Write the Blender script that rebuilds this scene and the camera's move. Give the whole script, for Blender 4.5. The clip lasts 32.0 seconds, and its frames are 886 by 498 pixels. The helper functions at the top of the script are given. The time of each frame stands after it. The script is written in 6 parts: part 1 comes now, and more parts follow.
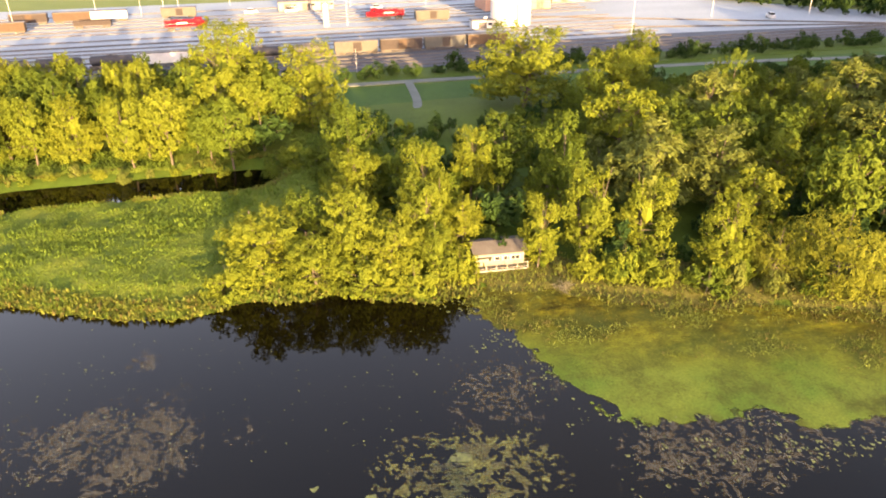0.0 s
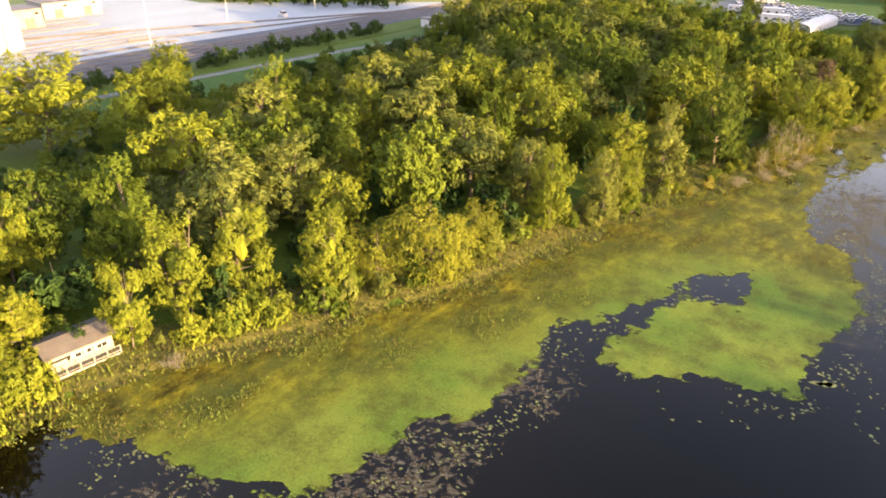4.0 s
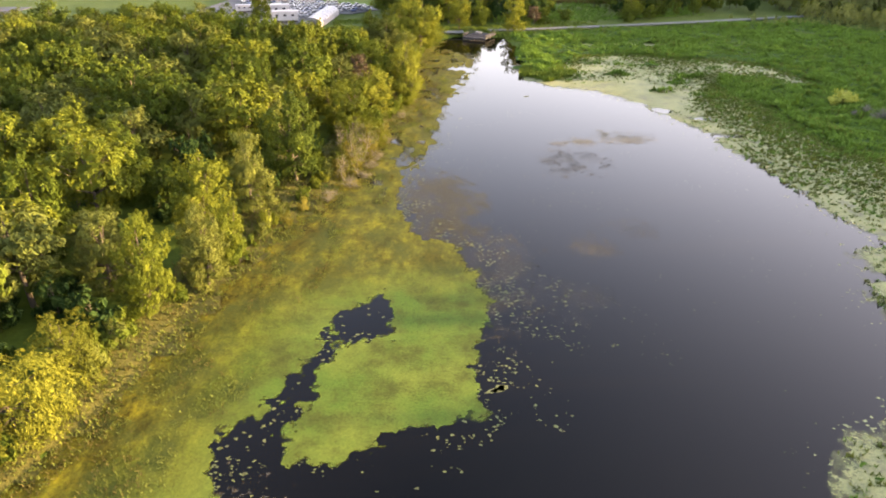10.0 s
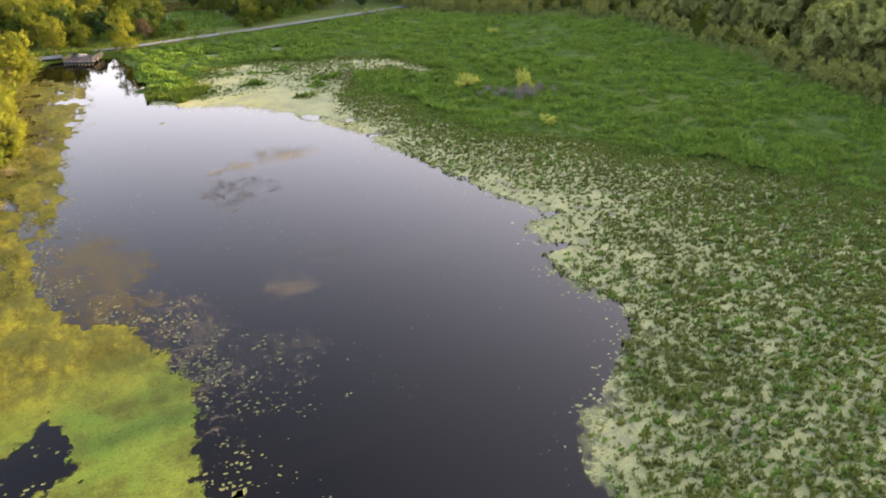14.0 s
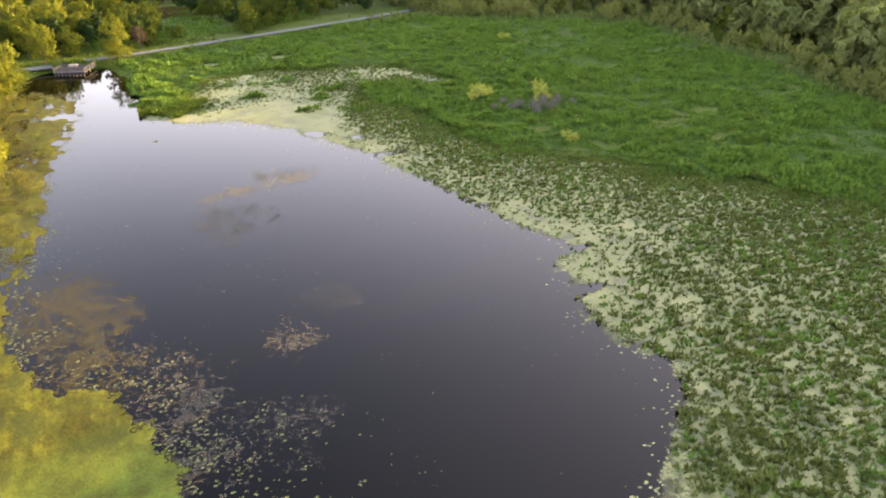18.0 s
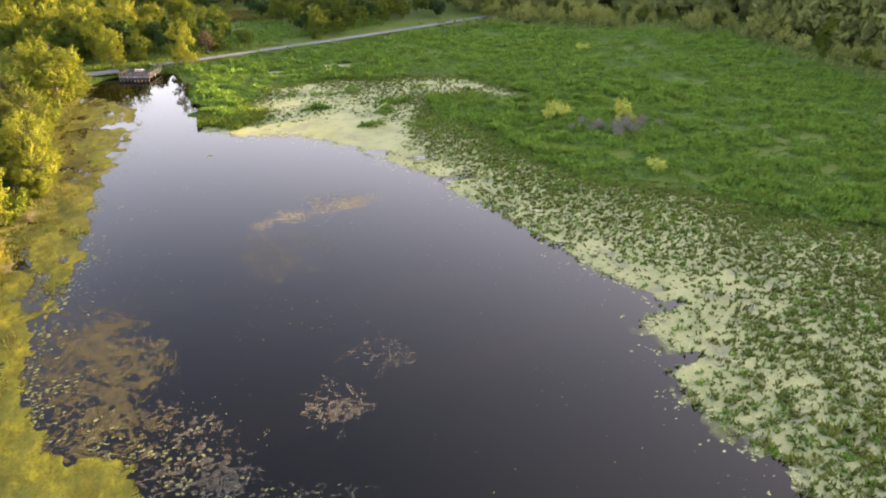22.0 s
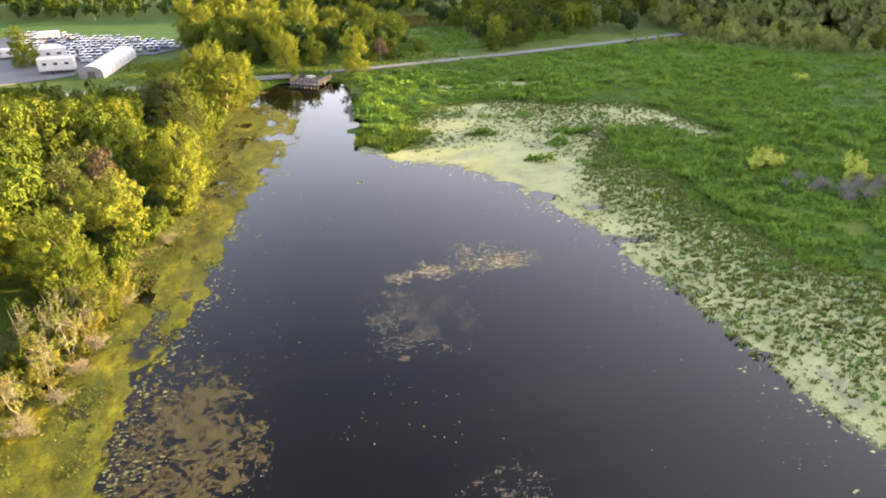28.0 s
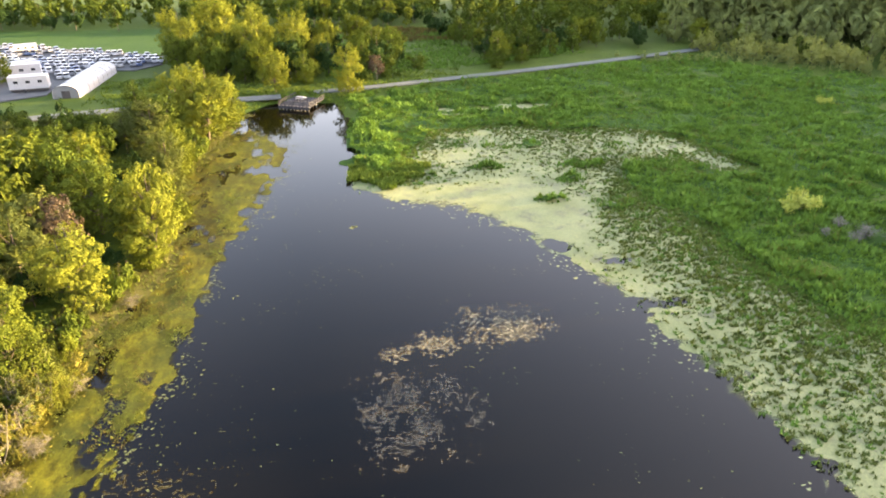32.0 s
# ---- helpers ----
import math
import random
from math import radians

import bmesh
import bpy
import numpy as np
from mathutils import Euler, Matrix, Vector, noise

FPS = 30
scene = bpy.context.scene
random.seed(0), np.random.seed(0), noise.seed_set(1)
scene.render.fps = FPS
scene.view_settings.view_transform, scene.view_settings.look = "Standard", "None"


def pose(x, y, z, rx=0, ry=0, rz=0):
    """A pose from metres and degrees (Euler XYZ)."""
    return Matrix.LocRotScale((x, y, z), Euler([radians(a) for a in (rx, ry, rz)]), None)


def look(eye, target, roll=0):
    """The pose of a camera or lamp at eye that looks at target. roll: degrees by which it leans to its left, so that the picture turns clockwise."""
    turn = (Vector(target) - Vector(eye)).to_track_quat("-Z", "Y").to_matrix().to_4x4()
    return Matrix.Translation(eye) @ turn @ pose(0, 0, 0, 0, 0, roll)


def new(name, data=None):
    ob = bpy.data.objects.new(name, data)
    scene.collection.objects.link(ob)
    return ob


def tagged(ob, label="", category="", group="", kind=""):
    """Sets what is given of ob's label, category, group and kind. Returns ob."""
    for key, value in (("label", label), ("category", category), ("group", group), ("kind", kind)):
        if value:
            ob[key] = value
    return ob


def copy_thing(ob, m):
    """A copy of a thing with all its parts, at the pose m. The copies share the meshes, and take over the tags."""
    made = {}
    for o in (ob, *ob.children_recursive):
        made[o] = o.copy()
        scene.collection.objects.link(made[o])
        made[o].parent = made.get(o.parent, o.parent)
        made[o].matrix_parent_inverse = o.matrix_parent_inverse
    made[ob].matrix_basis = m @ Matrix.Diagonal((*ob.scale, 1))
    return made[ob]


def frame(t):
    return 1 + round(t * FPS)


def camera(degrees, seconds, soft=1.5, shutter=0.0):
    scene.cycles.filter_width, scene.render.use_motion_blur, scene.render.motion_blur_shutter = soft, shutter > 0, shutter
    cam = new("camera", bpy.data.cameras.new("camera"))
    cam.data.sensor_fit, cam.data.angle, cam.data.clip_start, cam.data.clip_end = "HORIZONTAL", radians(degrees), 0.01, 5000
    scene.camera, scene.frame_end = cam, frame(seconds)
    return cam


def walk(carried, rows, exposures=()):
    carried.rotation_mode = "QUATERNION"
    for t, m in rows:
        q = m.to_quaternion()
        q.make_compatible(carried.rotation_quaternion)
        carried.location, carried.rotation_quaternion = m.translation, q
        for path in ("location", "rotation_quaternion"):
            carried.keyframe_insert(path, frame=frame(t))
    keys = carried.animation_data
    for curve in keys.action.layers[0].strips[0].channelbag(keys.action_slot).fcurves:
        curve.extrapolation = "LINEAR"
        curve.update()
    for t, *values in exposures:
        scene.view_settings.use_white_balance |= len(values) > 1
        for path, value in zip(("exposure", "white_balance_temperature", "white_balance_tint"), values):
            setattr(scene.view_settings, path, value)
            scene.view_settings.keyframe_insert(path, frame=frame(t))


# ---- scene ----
cam = camera(64.55, 32.0, soft=1.9)
PATH = [
    (0, (21.37, -12.82, 47.58), (-21.76, -1.81, 24.80), -0.55),
    (0.5, (20.09, -12.51, 47.56), (-22.81, -0.62, 24.79), -0.49),
    (1, (18.79, -12.21, 47.55), (-23.55, 1.55, 24.79), -0.41),
    (1.5, (17.49, -11.90, 47.55), (-24.52, 2.85, 24.81), -0.32),
    (2, (16.22, -11.53, 47.57), (-25.76, 3.33, 24.83), -0.24),
    (2.5, (14.98, -11.07, 47.60), (-25.74, 6.95, 24.87), -0.14),
    (3, (13.76, -10.55, 47.66), (-23.18, 14.32, 24.93), -0.03),
    (3.5, (12.49, -9.97, 47.79), (-19.47, 21.04, 25.04), 0.08),
    (5.5, (6.38, -7.45, 48.54), (-12.54, 32.74, 25.57), 0.74),
    (6, (5.31, -6.69, 48.76), (-11.51, 34.41, 25.79), 0.70),
    (6.5, (4.37, -5.86, 48.98), (-10.11, 36.12, 26.01), 0.67),
    (7, (3.40, -4.93, 49.16), (-2.28, 39.11, 26.19), 0.67),
    (7.5, (2.41, -3.86, 49.29), (1.59, 40.55, 26.33), 0.66),
    (8, (1.50, -2.65, 49.38), (1.47, 41.77, 26.43), 0.61),
    (8.5, (0.75, -1.34, 49.43), (0.74, 43.08, 26.48), 0.53),
    (9, (0.16, 0.01, 49.47), (0.14, 44.43, 26.52), 0.46),
    (9.5, (-0.28, 1.38, 49.51), (-0.27, 45.81, 26.56), 0.40),
    (10, (-0.60, 2.77, 49.55), (-0.52, 47.20, 26.60), 0.38),
    (10.5, (-0.90, 4.20, 49.61), (5.12, 48.21, 26.65), 0.38),
    (11, (-1.20, 5.70, 49.67), (8.58, 49.02, 26.71), 0.39),
    (11.5, (-1.44, 7.24, 49.73), (8.49, 50.53, 26.77), 0.37),
    (12, (-1.54, 8.78, 49.81), (8.33, 52.08, 26.85), 0.31),
    (12.5, (-1.49, 10.27, 49.90), (8.38, 53.58, 26.93), 0.24),
    (13, (-1.38, 11.71, 50.00), (10.44, 54.52, 27.04), 0.20),
    (13.5, (-1.32, 13.14, 50.12), (18.51, 52.88, 27.15), 0.19),
    (14, (-1.30, 14.62, 50.21), (20.93, 53.06, 27.23), 0.18),
    (14.5, (-1.15, 16.15, 50.24), (21.03, 54.61, 27.24), 0.13),
    (16.5, (0.89, 22.36, 50.23), (22.99, 60.87, 27.24), -0.09),
    (17, (1.54, 23.94, 50.24), (23.65, 62.44, 27.22), -0.10),
    (17.5, (2.26, 25.55, 50.25), (24.29, 64.07, 27.22), -0.10),
    (18, (2.99, 27.15, 50.25), (25.06, 65.65, 27.23), -0.10),
    (18.5, (3.72, 28.75, 50.25), (25.76, 67.28, 27.23), -0.10),
    (19, (4.48, 30.34, 50.25), (26.53, 68.86, 27.23), -0.10),
    (19.5, (5.24, 31.92, 50.24), (27.26, 70.46, 27.23), -0.12),
    (20, (6.01, 33.49, 50.23), (28.05, 72.02, 27.21), -0.13),
    (20.5, (6.78, 35.06, 50.20), (28.76, 73.64, 27.20), -0.16),
    (21, (7.56, 36.66, 50.15), (29.31, 75.37, 27.17), -0.19),
    (21.5, (8.38, 38.29, 50.09), (28.48, 77.90, 27.14), -0.24),
    (22, (9.22, 39.92, 50.03), (27.33, 80.50, 27.11), -0.29),
    (22.5, (10.04, 41.52, 49.99), (27.13, 82.55, 27.09), -0.35),
    (23, (10.82, 43.06, 49.96), (27.65, 84.20, 27.07), -0.39),
    (23.5, (11.56, 44.58, 49.96), (28.38, 85.73, 27.07), -0.41),
    (24, (12.25, 46.12, 49.97), (29.08, 87.27, 27.08), -0.42),
    (24.5, (12.85, 47.73, 49.98), (29.66, 88.88, 27.09), -0.42),
    (25, (13.34, 49.41, 49.98), (28.91, 91.07, 27.12), -0.42),
    (25.5, (13.75, 51.19, 49.98), (23.76, 94.56, 27.19), -0.43),
    (27.5, (15.83, 58.40, 50.14), (23.29, 102.27, 27.35), -0.33),
    (28, (16.11, 60.25, 50.26), (23.57, 104.12, 27.48), -0.30),
    (28.5, (16.35, 62.22, 50.50), (23.89, 106.08, 27.71), -0.25),
    (29, (16.60, 64.23, 50.81), (24.14, 108.09, 28.02), -0.20),
    (29.5, (16.84, 66.23, 51.11), (24.37, 110.10, 28.33), -0.16),
    (30, (17.06, 68.21, 51.38), (24.65, 112.08, 28.62), -0.13),
    (30.5, (17.26, 70.20, 51.60), (24.84, 114.08, 28.86), -0.09),
    (31, (17.45, 72.22, 51.77), (25.10, 116.09, 29.04), -0.04),
    (31.5, (17.66, 74.29, 51.87), (25.42, 118.15, 29.17), 0.01),
    (32, (17.90, 76.38, 51.94), (25.65, 120.25, 29.25), 0.06),
]

walk(cam, [(t, look(eye, target, roll)) for t, eye, target, roll in PATH],
     exposures=[(0.0, 3.40, 7500, 34), (6.0, 3.60, 7200, 34), (9.0, 3.56, 7200, 34), (18.0, 3.69, 7300, 36), (26.0, 3.84, 7200, 33), (32.0, 3.91, 7050, 29)])

# ---- sky and sun: a low evening sun beyond the eastern woods ----
SUN_AZ, SUN_EL = radians(3), radians(6.6)
world = bpy.data.worlds.new("evening_sky")
scene.world = world
world.use_nodes = True
wn = world.node_tree.nodes
sky = wn.new("ShaderNodeTexSky")
sky.sky_type, sky.sun_disc = "NISHITA", False
sky.sun_elevation, sky.sun_rotation = SUN_EL, radians(90) - SUN_AZ
sky.altitude, sky.air_density, sky.dust_density, sky.ozone_density = 200, 1.3, 4.5, 2.6
wn["Background"].inputs["Strength"].default_value = 0.125
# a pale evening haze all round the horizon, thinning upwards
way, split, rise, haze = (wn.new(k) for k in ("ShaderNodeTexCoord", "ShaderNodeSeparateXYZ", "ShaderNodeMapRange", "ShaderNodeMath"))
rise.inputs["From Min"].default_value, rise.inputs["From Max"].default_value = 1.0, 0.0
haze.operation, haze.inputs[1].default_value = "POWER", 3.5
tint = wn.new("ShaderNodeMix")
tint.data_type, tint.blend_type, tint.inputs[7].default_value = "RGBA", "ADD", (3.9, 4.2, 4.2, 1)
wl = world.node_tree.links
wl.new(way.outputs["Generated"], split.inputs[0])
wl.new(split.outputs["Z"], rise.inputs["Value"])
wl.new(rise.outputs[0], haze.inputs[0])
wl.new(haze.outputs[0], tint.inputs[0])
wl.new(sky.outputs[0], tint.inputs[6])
# the broad glow of the sky on the sun's side, and a weaker one opposite
side, glow, warm = wn.new("ShaderNodeVectorMath"), wn.new("ShaderNodeMath"), wn.new("ShaderNodeMix")
side.operation, side.inputs[1].default_value = "DOT_PRODUCT", (math.cos(SUN_AZ), math.sin(SUN_AZ), 0)
glow.operation, glow.use_clamp, glow.inputs[1].default_value = "POWER", True, 1.35
warm.data_type, warm.blend_type, warm.inputs[7].default_value = "RGBA", "ADD", (2.6, 2.8, 2.75, 1)
front = wn.new("ShaderNodeMath")
front.operation = "MAXIMUM"
back = wn.new("ShaderNodeMath")
back.operation, back.inputs[1].default_value = "MULTIPLY", -0.45
wl.new(way.outputs["Generated"], side.inputs[0])
wl.new(side.outputs["Value"], front.inputs[0])
wl.new(side.outputs["Value"], back.inputs[0])
wl.new(back.outputs[0], front.inputs[1])
wl.new(front.outputs[0], glow.inputs[0])
wl.new(glow.outputs[0], warm.inputs[0])
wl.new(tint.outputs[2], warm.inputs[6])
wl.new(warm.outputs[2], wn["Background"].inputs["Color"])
sun_data = bpy.data.lights.new("sun", "SUN")
sun_data.energy, sun_data.angle, sun_data.color = 4.3, radians(0.6), (1.0, 0.77, 0.33)
sun = new("sun", sun_data)
toward = Vector((math.cos(SUN_EL) * math.cos(SUN_AZ), math.cos(SUN_EL) * math.sin(SUN_AZ), math.sin(SUN_EL)))
sun.matrix_world = look(toward * 300, (0, 0, 0))

# ---- materials ----
def material(name, rough=0.8, metal=0.0):
    m = bpy.data.materials.new(name)
    m.use_nodes = True
    p = m.node_tree.nodes["Principled BSDF"]
    p.inputs["Roughness"].default_value, p.inputs["Metallic"].default_value = rough, metal
    return m, m.node_tree, p


def ramp(nt, fac, stops):
    r = nt.nodes.new("ShaderNodeValToRGB")
    e = r.color_ramp.elements
    while len(e) < len(stops):
        e.new(0.5)
    for el, (at, col) in zip(e, stops):
        el.position, el.color = at, (*col, 1)
    nt.links.new(fac, r.inputs[0])
    return r.outputs[0]


def world_noise(nt, scale, detail=4.0, stretch=(1, 1, 1), rough=0.6, local=False):
    c = nt.nodes.new("ShaderNodeTexCoord" if local else "ShaderNodeNewGeometry")
    mp = nt.nodes.new("ShaderNodeMapping")
    mp.inputs["Scale"].default_value = stretch
    n = nt.nodes.new("ShaderNodeTexNoise")
    n.inputs["Scale"].default_value, n.inputs["Detail"].default_value, n.inputs["Roughness"].default_value = scale, detail, rough
    nt.links.new(c.outputs["Object" if local else "Position"], mp.inputs[0])
    nt.links.new(mp.outputs[0], n.inputs["Vector"])
    return n.outputs["Fac"]


def blend(nt, a, b, fac, mode="MIX"):
    x = nt.nodes.new("ShaderNodeMix")
    x.data_type, x.blend_type = "RGBA", mode
    for sock, v in ((x.inputs[0], fac), (x.inputs[6], a), (x.inputs[7], b)):
        if isinstance(v, (int, float)):
            sock.default_value = v
        elif isinstance(v, tuple):
            sock.default_value = (*v, 1)
        else:
            nt.links.new(v, sock)
    return x.outputs[2]


def bump(nt, p, height, strength, dist):
    b = nt.nodes.new("ShaderNodeBump")
    b.inputs["Strength"].default_value, b.inputs["Distance"].default_value = strength, dist
    nt.links.new(height, b.inputs["Height"])
    nt.links.new(b.outputs[0], p.inputs["Normal"])


def surface(name, dark, light, scale=0.5, fine=6.0, rough=0.85, metal=0.0, relief=0.3, dist=0.05, stretch=(1, 1, 1), local=False):
    """Two colours mixed by coarse stains and fine grain, with relief."""
    m, nt, p = material(name, rough, metal)
    p.inputs["Specular IOR Level"].default_value = 0.4 if rough < 0.42 else 0.10
    coarse, grain = world_noise(nt, scale, 5, stretch, local=local), world_noise(nt, fine, 3, stretch, local=local)
    base = ramp(nt, coarse, [(0.3, dark), (0.7, light)])
    mid = tuple(0.5 * (a + b) for a, b in zip(dark, light))
    g = ramp(nt, grain, [(0.3, tuple(c * 0.7 for c in mid)), (0.7, tuple(min(1, c * 1.25) for c in mid))])
    nt.links.new(blend(nt, base, g, 0.45), p.inputs["Base Color"])
    if relief:
        bump(nt, p, grain, relief, dist)
    return m


def foliage(name, dark, mid, light, glow=0.22, rough=0.8, tint=0.42):
    """Leaves: each leaf and each plant has its own shade; light passes through."""
    m, nt, p = material(name, rough)
    p.inputs["Specular IOR Level"].default_value = 0.08
    geo, info = nt.nodes.new("ShaderNodeNewGeometry"), nt.nodes.new("ShaderNodeObjectInfo")
    soft = [tuple(0.5 * (a + b) for a, b in zip(mid, end)) for end in (dark, light)]
    leafy = ramp(nt, geo.outputs["Random Per Island"], [(0.0, soft[0]), (0.5, mid), (1.0, soft[1])])
    patchy = ramp(nt, world_noise(nt, 0.30, 3), [(0.35, dark), (0.65, light)])
    whole = ramp(nt, info.outputs["Random"], [(0.0, dark), (0.5, mid), (1.0, light)])
    col = blend(nt, blend(nt, leafy, patchy, 0.5), whole, tint)
    nt.links.new(col, p.inputs["Base Color"])
    t = nt.nodes.new("ShaderNodeBsdfTranslucent")
    nt.links.new(blend(nt, col, (1.0, 0.95, 0.35), 1.0, "MULTIPLY"), t.inputs["Color"])
    mx = nt.nodes.new("ShaderNodeMixShader")
    mx.inputs[0].default_value = glow
    nt.links.new(p.outputs[0], mx.inputs[1])
    nt.links.new(t.outputs[0], mx.inputs[2])
    nt.links.new(mx.outputs[0], nt.nodes["Material Output"].inputs["Surface"])
    return m


def paint(name, col, rough=0.5, wear=0.25, metal=0.0):
    return surface(name, tuple(c * (1 - wear) for c in col), col, 0.6, 5, rough, metal, 0.1, 0.01, local=True)


M = {}
M["maple"] = foliage("maple_leaves", (0.02, 0.036, 0.005), (0.041, 0.065, 0.007), (0.074, 0.1, 0.011))
M["cottonwood"] = foliage("cottonwood_leaves", (0.04, 0.059, 0.006), (0.07, 0.092, 0.009), (0.104, 0.121, 0.012))
# cottonwood leaves made brighter and yellower: evening sunlight put into the colour
M["golden"] = foliage("sunlit_cottonwood_leaves", (0.055, 0.073, 0.008), (0.094, 0.115, 0.012), (0.138, 0.154, 0.018))
M["olive"] = foliage("olive_leaves", (0.033, 0.047, 0.01), (0.06, 0.077, 0.016), (0.096, 0.112, 0.023))
M["willow"] = foliage("willow_leaves", (0.044, 0.056, 0.007), (0.076, 0.09, 0.01), (0.112, 0.121, 0.014))
# very dark green; in the woods this colour carries the shade between crowns
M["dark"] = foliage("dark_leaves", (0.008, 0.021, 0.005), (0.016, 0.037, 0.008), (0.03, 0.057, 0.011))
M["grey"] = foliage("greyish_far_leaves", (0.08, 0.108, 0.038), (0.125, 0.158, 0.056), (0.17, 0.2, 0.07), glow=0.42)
M["pale_bush"] = foliage("pale_bush_leaves", (0.15, 0.185, 0.034), (0.215, 0.25, 0.048), (0.28, 0.31, 0.064))
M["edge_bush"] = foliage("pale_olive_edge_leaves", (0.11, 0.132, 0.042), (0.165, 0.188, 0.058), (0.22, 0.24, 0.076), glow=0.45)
M["rust"] = foliage("browning_leaves", (0.034, 0.026, 0.019), (0.058, 0.044, 0.03), (0.085, 0.066, 0.042))
M["reed"] = foliage("marsh_reed_leaves", (0.024, 0.058, 0.009), (0.048, 0.106, 0.015), (0.088, 0.16, 0.024), glow=0.2)
M["meadow"] = foliage("meadow_grass_leaves", (0.038, 0.07, 0.01), (0.062, 0.1, 0.013), (0.092, 0.125, 0.018))
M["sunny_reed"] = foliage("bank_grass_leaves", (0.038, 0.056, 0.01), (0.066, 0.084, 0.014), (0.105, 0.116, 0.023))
M["lily"] = foliage("water_plant_leaves", (0.04, 0.058, 0.012), (0.062, 0.084, 0.016), (0.098, 0.118, 0.024), glow=0.2)
M["straw"] = foliage("dry_sedge_leaves", (0.04, 0.034, 0.011), (0.07, 0.058, 0.018), (0.105, 0.088, 0.03))
M["gold_leaf"] = foliage("golden_shrub_leaves", (0.055, 0.056, 0.01), (0.092, 0.09, 0.015), (0.13, 0.122, 0.022))
M["bark"] = surface("bark", (0.035, 0.029, 0.021), (0.085, 0.074, 0.058), 1.5, 9, 0.95, 0, 0.6, 0.05, (1, 1, 0.25))
M["pale_bark"] = surface("pale_dead_wood", (0.066, 0.060, 0.044), (0.130, 0.120, 0.088), 1.5, 9, 0.9, 0, 0.4, 0.03, (1, 1, 0.25))
M["twigs"] = surface("grey_dead_twigs", (0.075, 0.072, 0.066), (0.140, 0.134, 0.122), 1.5, 9, 0.9, 0, 0.4, 0.03)
M["ground"] = surface("meadow_ground", (0.020, 0.042, 0.004), (0.046, 0.070, 0.008), 0.10, 1.5, 0.95, 0, 0.6, 0.2)
M["straw_field"] = surface("dry_field", (0.060, 0.088, 0.018), (0.105, 0.122, 0.030), 0.03, 1.5, 0.95)
M["lawn"] = surface("mown_lawn", (0.013, 0.040, 0.005), (0.026, 0.060, 0.008), 0.10, 2, 0.95, 0, 0.6, 0.15)
M["gravel"] = surface("pale_yard_gravel", (0.135, 0.163, 0.186), (0.200, 0.232, 0.258), 0.05, 2.5, 0.95, 0, 0.3, 0.05, (1, 0.3, 1))
M["ballast"] = surface("rail_ballast", (0.032, 0.038, 0.048), (0.060, 0.068, 0.082), 0.2, 3, 0.95, 0, 0.5, 0.1, (1, 0.1, 1))
M["worn_ties"] = surface("gravelled_ties", (0.105, 0.122, 0.142), (0.165, 0.188, 0.215), 0.2, 3, 0.95, 0, 0.3, 0.05, (1, 0.1, 1))
M["steel"] = surface("worn_rail_steel", (0.045, 0.040, 0.038), (0.10, 0.09, 0.085), 0.5, 4, 0.7, 0.3)
M["path"] = surface("pale_path_gravel", (0.058, 0.068, 0.062), (0.092, 0.102, 0.094), 0.3, 4, 0.95, 0, 0.2, 0.02)
M["asphalt"] = surface("grey_lot_asphalt", (0.055, 0.058, 0.06), (0.095, 0.097, 0.095), 0.1, 3, 0.9)
M["wood"] = surface("weathered_deck_wood", (0.020, 0.021, 0.024), (0.044, 0.045, 0.050), 0.8, 7, 0.85, 0, 0.3, 0.02, (1, 0.2, 1))
M["roof"] = surface("brown_shingle_roof", (0.052, 0.047, 0.042), (0.086, 0.078, 0.070), 0.8, 8, 0.9, 0, 0.4, 0.02)
M["cream"] = paint("cream_siding", (0.165, 0.160, 0.140), 0.6, 0.25)
M["white"] = paint("white_painted_metal", (0.30, 0.30, 0.30), 0.45, 0.15)
M["brick"] = surface("red_brown_brick", (0.20, 0.11, 0.08), (0.30, 0.17, 0.12), 0.4, 5, 0.9)
M["window_dark"] = material("dark_window_glass", 0.08)[0]
M["window_dark"].node_tree.nodes["Principled BSDF"].inputs["Base Color"].default_value = (0.015, 0.016, 0.018, 1)
M["red"] = paint("red_locomotive_paint", (0.17, 0.004, 0.010), 0.8, 0.3)
M["boxcar_tan"] = paint("faded_tan_paint", (0.062, 0.062, 0.056), 0.7, 0.3)
M["boxcar_rust"] = paint("rust_brown_paint", (0.032, 0.026, 0.026), 0.75, 0.35)
M["boxcar_orange"] = paint("weathered_orange_paint", (0.050, 0.034, 0.025), 0.7, 0.35)
M["black_paint"] = paint("black_tank_paint", (0.035, 0.035, 0.04), 0.5, 0.3)
M["tyre"] = material("black_rubber", 0.9)[0]
M["tyre"].node_tree.nodes["Principled BSDF"].inputs["Base Color"].default_value = (0.02, 0.02, 0.02, 1)


